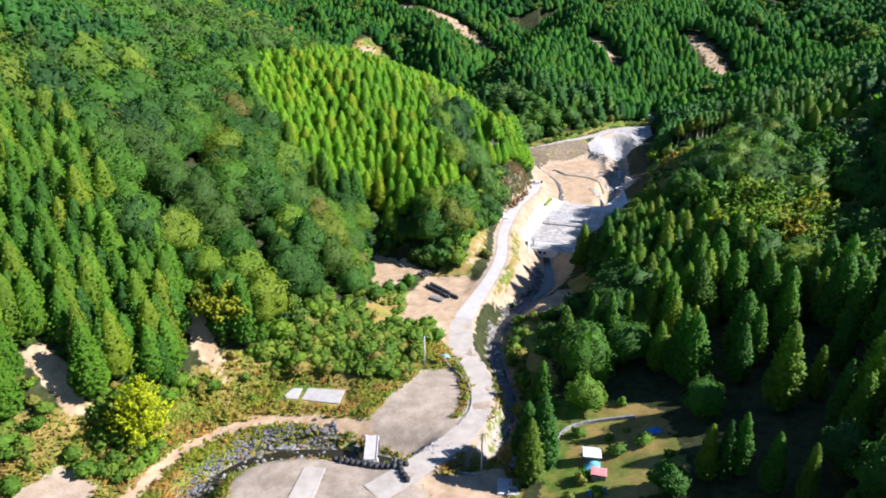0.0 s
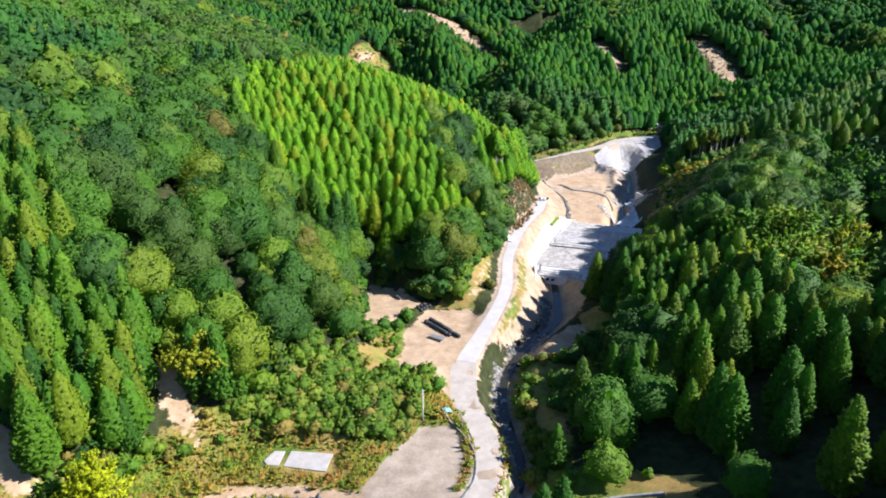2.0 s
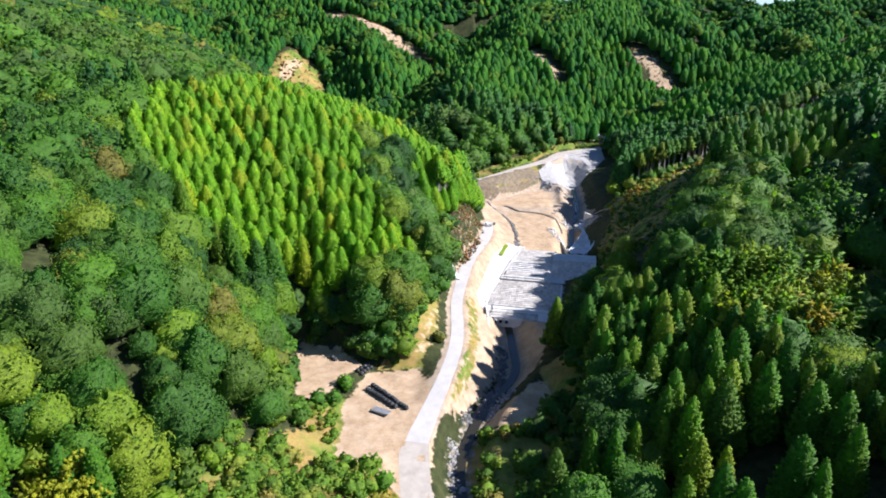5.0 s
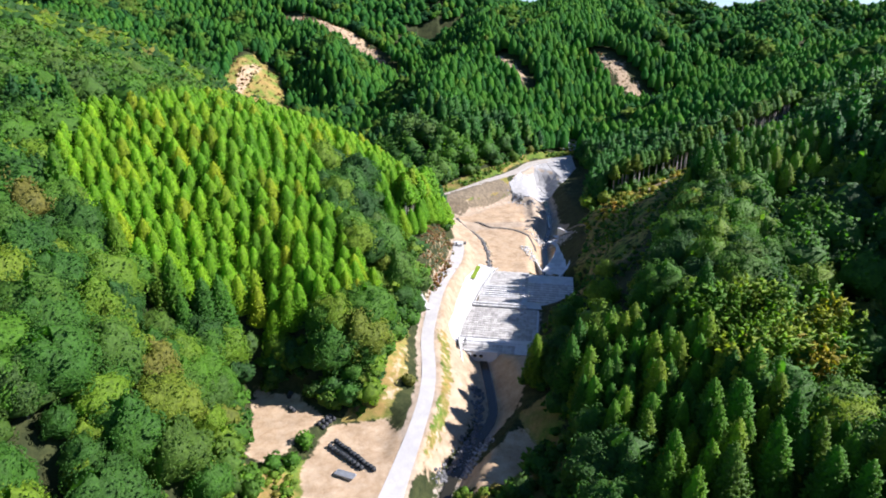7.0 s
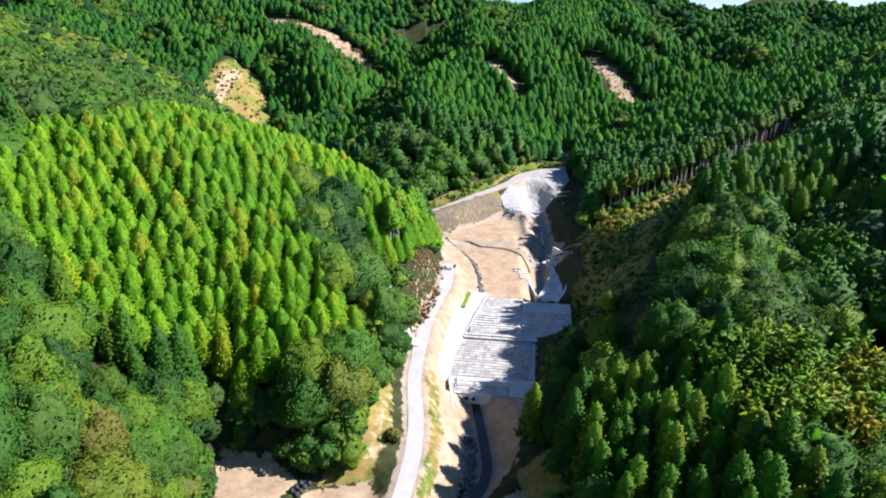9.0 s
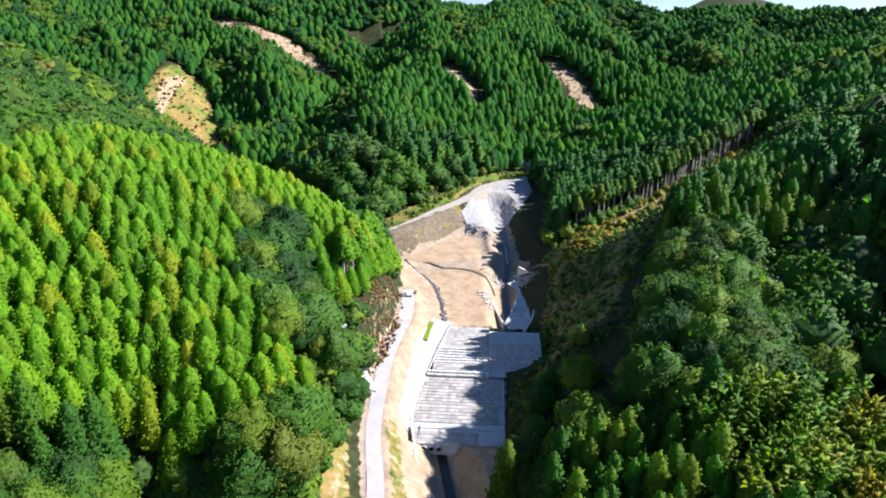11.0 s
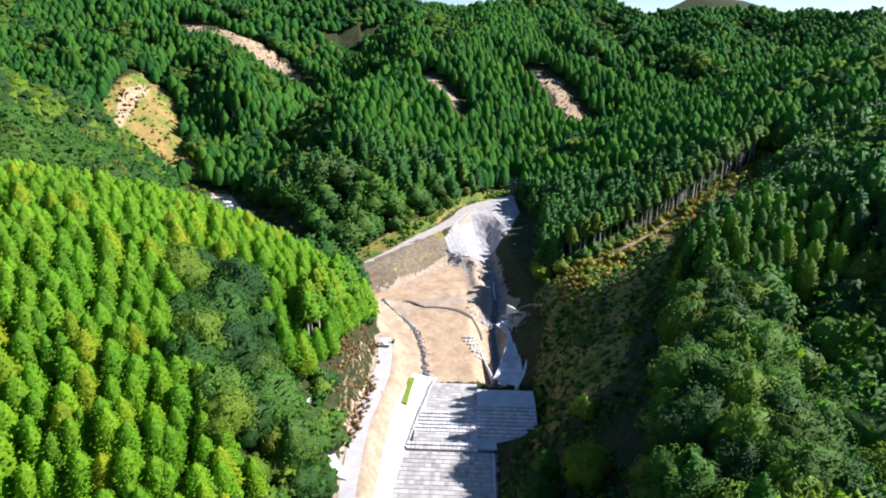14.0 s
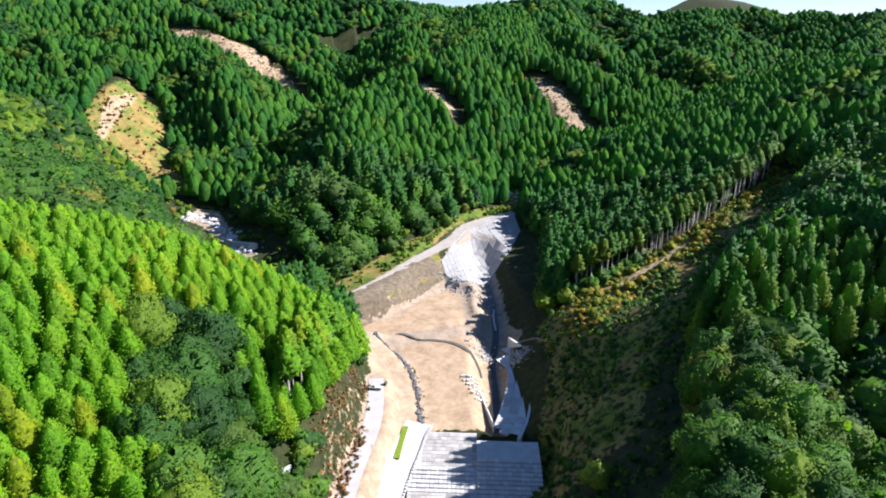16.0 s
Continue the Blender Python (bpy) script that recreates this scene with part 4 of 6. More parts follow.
def kind_of_wood(x, y):
    """0 cedar, 1 broadleaf."""
    k = np.where(value_noise(x, y, 38, 11) + 0.6 * value_noise(x, y, 15, 12) > 0.12, 0, 1)
    d = np.hypot(x - 20, y - 170)
    k = np.where(d > 300, np.where(value_noise(x, y, 55, 13) + 0.5 * value_noise(x, y, 19, 14) > -0.25, 0, 1), k)
    k = np.where(in_any(CEDAR_STANDS, x, y), 0, k)
    return np.where(in_any(BROAD_STANDS, x, y), 1, k)


def rows_for(x, y, height, jitter, width, kinds, seed):
    r = np.random.RandomState(seed)
    n = len(x)
    h = height * r.uniform(1 - jitter, 1 + jitter, n)
    return np.c_[x, y, land(x, y) - 0.2, h, h * width * r.uniform(0.85, 1.15, n), r.uniform(0, 6.28, n), r.randint(0, kinds, n)]


SPARSE = [[(22, 60), (84, 60), (92, 120), (84, 150), (58, 148), (36, 128), (22, 126)]]
TALL_NOSE = [(24, 287), (31, 300), (37, 314), (41, 331), (35, 331), (32, 316), (26, 304), (19, 291)]
TALL_EDGE = [(134, 348), (160, 350), (198, 362), (262, 394), (264, 404), (196, 374), (158, 362), (136, 362)]
near_young, near_cedars, near_broads = [], [], []
for space, lo, hi, tag in ((5.0, 0, 168, "near"), (5.8, 168, 330, "mid"), (6.0, 330, 760, "far"), (11.0, 760, 1650, "distant")):
    x, y = candidates(space, lo, hi, 20 + hi)
    ok = free_of(x, y)
    x, y = x[ok], y[ok]
    ok = ~in_any(SPARSE, x, y) | ((rs.rand(len(x)) < 0.2) & ((y > 112) | (x > 52)))
    ok &= ~in_any([BAMBOO], x, y) | (rs.rand(len(x)) < 0.25)
    x, y = x[ok], y[ok]
    wood = kind_of_wood(x, y)
    thin = rs.rand(len(x)) < (0.7 if tag != "distant" else 0.8)
    back = in_any(LEFT_BACK, x, y)
    cx, cy = x[(wood == 0) & ~back], y[(wood == 0) & ~back]
    leafy = (wood == 1) & thin & ~back & free_of(x, y, 4.5)
    bx, by = x[leafy], y[leafy]
    lx, ly = x[back & thin], y[back & thin]
    if tag == "distant":
        sets = (CEDAR_DISTANT, 4, 15, 1.6), (BROAD_FAR, 3, 13, 1.3)
    elif tag == "far":
        sets = (CEDAR_FAR, 5, 15, 1.0), (BROAD_FAR, 3, 12, 1.1)
    elif tag == "mid":
        sets = (CEDAR_LOW, 4, 16.5, 1.08), (BROAD_LOW, 4, 12.5, 1.2)
    else:
        sets = (CEDAR_MID, 5, 18, 1.0), (BROAD_MID, 5, 12.5, 1.04)
    trunk = trunk_body() if tag in ("near", "mid") else None
    edge = in_any([TALL_EDGE, TALL_NOSE], cx, cy)
    old = ~edge & ~in_any(YOUNG_STANDS, cx, cy)
    yx, yy = candidates(4.1, lo, hi, 40 + hi)
    young = in_any(YOUNG_STANDS, yx, yy) & ~in_any(BROAD_STANDS, yx, yy) & free_of(yx, yy, 1.0) & ~in_any([TALL_NOSE], yx, yy)
    yx, yy = yx[young], yy[young]
    left = (yx < -52) & (yy < 200) | (yx > 52)
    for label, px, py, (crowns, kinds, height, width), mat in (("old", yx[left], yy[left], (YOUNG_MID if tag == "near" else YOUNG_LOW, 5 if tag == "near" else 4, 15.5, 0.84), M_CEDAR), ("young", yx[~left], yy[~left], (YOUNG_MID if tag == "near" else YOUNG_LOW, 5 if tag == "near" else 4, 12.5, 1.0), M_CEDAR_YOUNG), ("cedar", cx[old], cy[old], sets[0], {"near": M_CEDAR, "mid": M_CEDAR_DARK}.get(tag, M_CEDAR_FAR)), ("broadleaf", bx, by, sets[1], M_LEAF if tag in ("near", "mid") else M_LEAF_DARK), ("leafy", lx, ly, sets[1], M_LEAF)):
        if not len(px):
            continue
        rows = rows_for(px, py, height, {"broadleaf": 0.4, "leafy": 0.35, "cedar": 0.22, "young": 0.1, "old": 0.2}[label], width, kinds, hi)
        tint = np.random.RandomState(hi).rand(len(rows))
        if tag == "near" and label not in ("leafy", "old"):  # the trees nearest the road stand singly
            d = near_line(ROAD_S, px, py)[0]
            single = d < np.sort(d)[min(len(d) - 1, {"young": 160, "cedar": 120, "broadleaf": 300}[label])]
            {"young": near_young, "cedar": near_cedars, "broadleaf": near_broads}[label].append(rows[single])
            rows, tint = rows[~single], tint[~single]
            aside = (rows[:, 0] > 152) | (rows[:, 0] < -112)
            ob = scatter(CEDAR_LOW if label != "broadleaf" else BROAD_LOW, np.c_[rows[aside, :6], rows[aside, 6] % 4], tint[aside], "cedar_forest" if label != "broadleaf" else "broadleaf_forest", [mat, M_BARK], trunk) if aside.any() else None
            if ob:
                tagged(ob, "forest on the outer slopes of the valley", "forest", kind="stuff")
            rows, tint = rows[~aside], tint[~aside]
        if not len(rows):
            continue
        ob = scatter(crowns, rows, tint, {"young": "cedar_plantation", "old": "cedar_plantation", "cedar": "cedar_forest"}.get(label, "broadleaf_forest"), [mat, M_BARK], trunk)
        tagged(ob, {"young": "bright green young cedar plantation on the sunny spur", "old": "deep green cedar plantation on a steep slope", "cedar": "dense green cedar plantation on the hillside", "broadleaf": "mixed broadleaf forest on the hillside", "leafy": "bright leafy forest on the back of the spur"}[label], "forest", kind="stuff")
    if tag == "mid":  # the cut edge of the stand shows its bare trunks
        ex, ey = np.meshgrid(np.arange(24, 266, 3.3), np.arange(282, 406, 3.3))
        ex, ey = (ex + rs.uniform(-1, 1, ex.shape)).ravel(), (ey + rs.uniform(-1, 1, ey.shape)).ravel()
        keep_edge = in_any([TALL_EDGE, TALL_NOSE], ex, ey) & free_of(ex, ey, 0.5)
        ex, ey = ex[keep_edge], ey[keep_edge]
        rows = rows_for(ex, ey, 19, 0.1, 1.0, 3, hi + 1)
        for mine, leaves, words in ((ex < 60, M_CEDAR_YOUNG, "bright cedars with tall bare pale trunks beside the road"), (ex >= 60, M_CEDAR, "cedar stand edge with tall bare pale trunks")):
            ob = scatter(CEDAR_TALL, rows[mine], rs.rand(int(mine.sum())), "cedar_stand", [leaves, M_PALE_BARK], trunk_body(0.016, 0.85))
            tagged(ob, words, "forest", kind="stuff")


def triangle_mesh(name, body, mat):
    me = bpy.data.meshes.new(name)
    fill_mesh(me, *body)
    me.materials.append(mat)
    me.shade_smooth()
    return me


def single_trees(name, crowns, trunk, mat, rows, label, group):
    crown_meshes = [triangle_mesh("crown", c, mat) for c in crowns]
    trunk_mesh = triangle_mesh("trunk", trunk, M_BARK)
    for x, y, z, h, w, turn, k in rows:
        tree = tagged(new(name), label, "tree", group)
        tree.matrix_basis = pose(x, y, z, 0, 0, math.degrees(turn)) @ Matrix.Diagonal((w, w, h, 1))
        for part_name, me in (("crown", crown_meshes[int(k)]), ("trunk", trunk_mesh)):
            new(part_name, me).parent = tree


single_trees("cedar_tree", YOUNG_NEAR, trunk_body(), M_CEDAR_YOUNG, np.vstack(near_young), "bright green conical cedar on the sunny spur", "plantation cedars above the road")
single_trees("cedar_tree", CEDAR_NEAR, trunk_body(), M_CEDAR, np.vstack(near_cedars), "tall conical green cedar tree on the slope", "cedars beside the valley road")
single_trees("broadleaf_tree", BROAD_NEAR, trunk_body(0.02, 0.55, 6), M_LEAF, np.vstack(near_broads), "rounded dark green broadleaf tree on the slope", "broadleaf trees beside the valley road")

# ---- small mesh kit ----
def mesh_from(name, verts, faces, mat, smooth=False):
    me = bpy.data.meshes.new(name)
    me.from_pydata([tuple(map(float, v)) for v in verts], [], [tuple(map(int, f)) for f in faces])
    me.materials.append(mat)
    if smooth:
        me.shade_smooth()
    return me


def block_mesh(name, w, d, h, mat, chamfer=0.05, taper=0.0):
    """A cast block that stands on z = 0, with a chamfered top."""
    v = []
    for inset, z in ((0, 0), (taper, h - chamfer), (taper + chamfer, h)):
        x, y = w / 2 - inset, d / 2 - inset
        v += [(-x, -y, z), (x, -y, z), (x, y, z), (-x, y, z)]
    f = [(3, 2, 1, 0), (8, 9, 10, 11)]
    for k in (0, 4):
        f += [(k + i, k + (i + 1) % 4, k + 4 + (i + 1) % 4, k + 4 + i) for i in range(4)]
    return mesh_from(name, v, f, mat)


def tube_mesh(name, points, radius, sides, mat, ends=True):
    """A round bar through the points; radius: one number or one a point."""
    pts = [Vector(p) for p in points]
    rr = radius if isinstance(radius, (list, tuple)) else [radius] * len(pts)
    v, f = [], []
    for i, p in enumerate(pts):
        d = (pts[min(i + 1, len(pts) - 1)] - pts[max(i - 1, 0)]).normalized()
        a = d.cross(Vector((0, 0, 1)) if abs(d.z) < 0.9 else Vector((1, 0, 0))).normalized()
        b = d.cross(a)
        v += [p + rr[i] * (math.cos(t) * a + math.sin(t) * b) for t in (2 * math.pi * k / sides for k in range(sides))]
    for i in range(len(pts) - 1):
        f += [(i * sides + k, i * sides + (k + 1) % sides, (i + 1) * sides + (k + 1) % sides, (i + 1) * sides + k) for k in range(sides)]
    if ends:
        f += [tuple(range(sides))[::-1], tuple(range(len(v) - sides, len(v)))]
    return mesh_from(name, v, f, mat, True)


def put(name, me, parent=None, at=None, label=""):
    ob = new(name, me)
    if parent is not None:
        ob.parent = parent
    if at is not None:
        ob.matrix_basis = at
    return tagged(ob, label)


def thing(name, at, label, category, group="", kind=""):
    ob = tagged(new(name), label, category, group, kind)
    ob.matrix_basis = at
    return ob


def height(x, y):
    return float(land(np.array([x]), np.array([y]))[0])


def ribbon(name, line, half, lift, mat, thick=0.25, edge=None, crown=0.0):
    """A paved strip along a line of x, y, z: top, two sides, rounded plan."""
    p = np.array(line, float)
    t = np.gradient(p[:, :2], axis=0)
    t /= np.linalg.norm(t, axis=1)[:, None]
    n = np.c_[-t[:, 1], t[:, 0]]
    h = np.broadcast_to(half, (len(p),))
    v, cols = [], (-1, -1, -0.5, 0, 0.5, 1, 1)
    for i in range(len(p)):
        for k, c in enumerate(cols):
            w = c * h[i]
            z = p[i, 2] + lift + crown * (1 - abs(c)) - (thick if k in (0, len(cols) - 1) else 0)
            v.append((p[i, 0] + n[i, 0] * w, p[i, 1] + n[i, 1] * w, z))
    m = len(cols)
    f = [(i * m + k, (i + 1) * m + k, (i + 1) * m + k + 1, i * m + k + 1) for i in range(len(p) - 1) for k in range(m - 1)]
    return mesh_from(name, v, f, mat)


M_BAG = surface("black_sack_cloth", (0.018, 0.02, 0.024), (0.05, 0.055, 0.06), 2.0, 0.7, 0.4, 8.0, 0.5, 0.04, vary=0.4)
M_STEEL = surface("galvanised_steel", (0.30, 0.31, 0.32), (0.42, 0.43, 0.44), 1.5, 0.45, 0.5, 10.0, 0.1, 0.01, metal=0.6)
M_POLE = surface("pole_concrete", (0.50, 0.49, 0.46), (0.62, 0.61, 0.58), 1.0, 0.8)
M_WHITE = surface("white_vehicle_paint", (0.76, 0.76, 0.76), (0.82, 0.82, 0.82), 1.0, 0.25, 0.5, 6.0, 0.0)
M_RUBBER = surface("tyre_rubber", (0.015, 0.015, 0.016), (0.03, 0.03, 0.03), 3.0, 0.8)
M_GLASS = surface("dark_window_glass", (0.012, 0.015, 0.018), (0.02, 0.024, 0.028), 1.0, 0.08, 0.6, 4.0, 0.0)
M_BLUE = surface("blue_tarpaulin", (0.03, 0.14, 0.42), (0.05, 0.22, 0.55), 1.2, 0.55, 0.4, 6.0, 0.5, 0.05)
M_TEAL = surface("light_blue_sheet", (0.10, 0.40, 0.55), (0.18, 0.52, 0.66), 1.2, 0.5, 0.4, 6.0, 0.4, 0.04)
M_PINK = surface("faded_red_roof", (0.55, 0.16, 0.16), (0.68, 0.30, 0.28), 1.2, 0.6, 0.3, 8.0, 0.3, 0.03)
M_TIN = surface("pale_tin_roof", (0.55, 0.62, 0.72), (0.72, 0.76, 0.82), 0.9, 0.45, 0.5, 8.0, 0.2, 0.02)
M_WOOD = surface("weathered_planks", (0.16, 0.12, 0.09), (0.30, 0.24, 0.18), 1.5, 0.9, 0.2, 10.0, 0.4, 0.02)
M_BORE_SHADE = surface("painted_pipe_shade", (0.004, 0.004, 0.004), (0.008, 0.008, 0.008), 1.0, 0.9)
M_ASPHALT_SEAM = surface("dark_joint_tar", (0.07, 0.065, 0.06), (0.12, 0.11, 0.10), 1.0, 0.9)

# ---- roads ----
k0 = int(np.argmin(np.hypot(ROAD_S[:, 0] - 6, ROAD_S[:, 1] - 174)))
concrete = ROAD_S[k0:]
widths = np.interp(concrete[:, 1], [170, 185, 200, 250, 285, 305, 332], [3.0, 2.5, 2.1, 2.0, 2.4, 2.6, 2.4])
road = tagged(new("road", ribbon("road", concrete, widths, 0.10, M_ROAD, 0.35)), "pale concrete access road climbing beside the dam", "road", kind="structure")
M_GRAVEL_ROAD = surface("packed_gravel", (0.31, 0.28, 0.24), (0.42, 0.385, 0.335), 0.35, 0.95, 0.15, 18.0, 0.5, 0.03)
low_widths = np.interp(ROAD_S[:k0 + 1, 1], [95, 110, 135, 150, 165, 175], [3.2, 3.0, 2.8, 3.0, 4.0, 3.0])
tagged(new("road_gravel", ribbon("road_gravel", ROAD_S[:k0 + 1], low_widths, 0.07, M_GRAVEL_ROAD, 0.3)), "grey packed gravel road bending past the yard", "road", kind="structure")
tagged(new("road_upper", ribbon("road_upper", UPPER_S, np.interp(UPPER_S[:, 1], [372, 400, 425, 445, 465, 476], [2.2, 2.3, 2.8, 4.2, 4.4, 3.0]), 0.12, M_GRAVEL_ROAD, 0.3)), "gravel road along the upper embankment", "road", kind="structure")


def kerb_wall(name, pts, width, high, mat, label, category="kerb", sink=0.6, follow=True, top=None):
    """A low wall along a line, its foot below the ground."""
    p = smooth_line([(x, y, 0) for x, y in pts], 2)
    z = land(p[:, 0], p[:, 1]) if top is None else np.interp(np.linspace(0, 1, len(p)), np.linspace(0, 1, len(top)), top) - high
    t = np.gradient(p[:, :2], axis=0)
    t /= np.linalg.norm(t, axis=1)[:, None]
    n = np.c_[-t[:, 1], t[:, 0]] * width / 2
    v = []
    c = min(0.06, width / 5)
    for i in range(len(p)):
        for s, zz in ((1, -sink), (1, high - c), (1 - 2 * c / width, high), (-1 + 2 * c / width, high), (-1, high - c), (-1, -sink)):
            v.append((p[i, 0] + n[i, 0] * s, p[i, 1] + n[i, 1] * s, z[i] + zz))
    f = [(i * 6 + k, i * 6 + k + 1, i * 6 + k + 7, i * 6 + k + 6) for i in range(len(p) - 1) for k in range(5)]
    f += [tuple(range(6))[::-1], tuple(range(len(v) - 6, len(v)))]
    return tagged(new(name, mesh_from(name, v, f, mat)), label, category)


kerb_wall("kerb", [(0.4, 149), (4.8, 142), (7.4, 135), (6.8, 126), (3.4, 120.5)], 0.35, 0.35, M_STONE, "low dark kerb along the inner bend of the gravel road")
kerb_wall("kerb", [(0.5, 110.5), (3.5, 106.5), (6.5, 104.5)], 0.3, 0.45, M_STONE, "low stone kerb beside the bridge approach")

# ---- the dam: axes along it (u) and upstream (v) ----
DAM_O, DAM_U, DAM_V = np.array((58.4, 291.5)), np.array((0.947, -0.321)), np.array((0.321, 0.947))
DAM_TURN = math.degrees(math.atan2(DAM_U[1], DAM_U[0]))


def dam_xy(u, v):
    return DAM_O + DAM_U * u + DAM_V * v


def dam_pose(u, v, z, tilt=0.0, turn=0.0):
    x, y = dam_xy(u, v)
    return pose(x, y, z, 0, 0, DAM_TURN + turn) @ pose(0, 0, 0, tilt, 0, 0)


def dam_prism(name, profile, u0, u1, mat):
    """A body along the dam from (v, z) outline points."""
    v = [(*dam_xy(u, p[0]), p[1]) for u in (u0, u1) for p in profile]
    n = len(profile)
    f = [(i, (i + 1) % n, n + (i + 1) % n, n + i) for i in range(n)] + [tuple(range(n))[::-1], tuple(range(n, 2 * n))]
    me = mesh_from(name, v, f, mat)
    bm = bmesh.new()
    bm.from_mesh(me)
    bmesh.ops.recalc_face_normals(bm, faces=bm.faces)
    bm.to_mesh(me)
    bm.free()
    return me


dam = thing("check_dam", Matrix(), "pale stepped concrete block check dam across the valley", "dam")
put("body", dam_prism("body", [(16, -3), (16, 2.25), (0, 2.25), (-7.5, 0.55), (-13, 0.45), (-15.5, -0.7), (-15.5, -3)], -3, 14, M_CONCRETE), dam)
put("wing", dam_prism("wing", [(11, -3), (11, 3.4), (3, 3.3), (-9, 0.2), (-14, -0.6), (-14, -3)], 14.01, 32, M_CONCRETE), dam)
apron = thing("apron", Matrix(), "flat concrete apron slabs below the stepped dam", "apron")
put("bed", dam_prism("bed", [(-15.45, -3), (-15.45, -0.75), (-39, -1.15), (-49, -1.6), (-49, -6.5), (-46, -6.5)], -8.2, 19, M_CONCRETE), apron)
slab = block_mesh("slab", 1.26, 1.66, 0.2, M_OLD_CONCRETE, 0.05)
rb = random.Random(4)
for i in range(20):
    for j in range(14):
        u, v = -7.3 + i * 1.32, -16.5 - j * 1.72
        put("slab", slab, apron, dam_pose(u, v, np.interp(v, [-39, -15.45], [-1.15, -0.75]) - 0.02 + rb.uniform(-0.02, 0.03), -0.9))
step = block_mesh("block", 1.06, 1.34, 0.55, M_CONCRETE, 0.07, 0.02)
for row in range(6):
    v = -0.75 - row * 1.38
    z = 2.25 - (row + 0.6) * 0.31
    for i in range(15):
        put("block", step, dam, dam_pose(-4.3 + i * 1.2 + (row % 2) * 0.1, v, z - 0.2 + rb.uniform(-0.03, 0.03)))
for row in range(9):
    v = 2.2 - row * 1.4
    z = np.interp(v, [-14, -9, 3], [-0.6, 0.2, 3.3])
    for i in range(15):
        put("block", step, dam, dam_pose(14.7 + i * 1.2, v, z - 0.16 + rb.uniform(-0.03, 0.03)))
for row in range(2):
    for i in range(17):
        put("block", step, dam, dam_pose(-5.6 + i * 1.2, -13.6 - row * 1.4, 0.1 - row * 0.45))
tile = block_mesh("crest_slab", 1.24, 1.62, 0.2, M_OLD_CONCRETE, 0.04)
for i in range(12):
    for j in range(9):
        put("crest_slab", tile, dam, dam_pose(-1.0 + i * 1.3, 1.2 + j * 1.68, 2.14 + rb.uniform(-0.02, 0.02)))
for i in range(13):
    for j in range(3):
        put("berm_slab", tile, dam, dam_pose(-4.0 + i * 1.3, -8.6 - j * 1.68, 0.42 + rb.uniform(-0.02, 0.02)))
sill = block_mesh("sill_block", 0.62, 0.5, 0.42, M_CONCRETE, 0.06)
for row, v in enumerate((-39.9, -42.6)):
    for i in range(22):
        put("sill_block", sill, apron, dam_pose(-7.2 + i * 1.05, v, np.interp(v, [-49, -39], [-1.6, -1.15]) - 0.1))
for i in range(14):
    for j in range(3):
        put("slab", slab, apron, dam_pose(-6.2 + i * 1.32, -44.6 - j * 1.72, -1.52 - j * 0.075, -2.0))
# outlet pipes in the end wall
pipe_wall = thing("outlet_wall", Matrix(), "concrete wall with three round drain pipes over the stream", "wall")
put("wall", dam_prism("wall", [(-49.0, -5.5), (-49.0, -1.2), (-49.7, -1.2), (-49.9, -5.5)], -5.2, 6, M_CONCRETE), pipe_wall)
for i in range(3):
    u = -3.4 + i * 2.05
    a, b = dam_xy(u, -48.2), dam_xy(u, -50.35)
    ring = put("pipe", tube_mesh("pipe", [(*a, -2.5), (*b, -2.55)], 0.78, 16, M_CONCRETE), pipe_wall)
    # The pipe is closed; a black disc on its end paints the shade inside.
    c, d2 = dam_xy(u, -50.3), dam_xy(u, -50.42)
    put("bore", tube_mesh("bore", [(*c, -2.55), (*d2, -2.55)], 0.62, 16, M_BORE_SHADE), ring, label="black disc painting the shade inside the pipe")


# left revetment: cast panels from the apron's edge up to the road bank
def lerp_at(v, table):
    return float(np.interp(v, [r[0] for r in table], [r[1] for r in table]))


REV_LOW_U = [(-46, -7.6), (-30, -8.0), (-15, -6.4), (-8, -5.2), (2, -3.0), (14, -1.2), (22, 1.0)]
REV_LOW_Z = [(-46, -0.9), (-16, -0.5), (-8, 0.8), (0, 2.3), (16, 2.3), (22, 1.4)]
REV_TOP_U = [(-46, -9.5), (-42, -11.6), (-20, -12.0), (0, -11.2), (10, -9.2), (22, -7.5)]
revetment = thing("revetment", Matrix(), "bright white concrete slope lining below the road", "retaining wall")
nv, nr = 28, 5
for i in range(nv):
    v0, v1 = -46 + 66 * i / nv + 0.04, -46 + 66 * (i + 1) / nv - 0.04
    for j in range(nr):
        corners = []
        for v, k in ((v0, j / nr + 0.006), (v0, (j + 1) / nr - 0.006), (v1, (j + 1) / nr - 0.006), (v1, j / nr + 0.006)):
            lu, lz, tu = (lerp_at(v, t) for t in (REV_LOW_U, REV_LOW_Z, REV_TOP_U))
            tz = height(*dam_xy(tu, v)) + 0.1
            x, y = dam_xy(lu + (tu - lu) * k, v)
            corners.append(Vector((x, y, max(lz + (tz - lz) * k, height(x, y) + 0.12))))
        down = Vector((-0.15, 0, -0.35))
        vs = [c + down for c in corners] + corners
        fs = [(4, 5, 6, 7), (0, 1, 5, 4), (1, 2, 6, 5), (2, 3, 7, 6), (3, 0, 4, 7)]
        put("panel", mesh_from("panel", vs, fs, M_CONCRETE), revetment)
edge_block = block_mesh("edge_block", 0.55, 0.7, 0.7, M_CONCRETE, 0.06)
for i in range(34):
    v = -15 + i * 1.02
    put("edge_block", edge_block, revetment, dam_pose(lerp_at(v, REV_LOW_U) + 0.1, v, lerp_at(v, REV_LOW_Z) + 0.1, 0, -12))

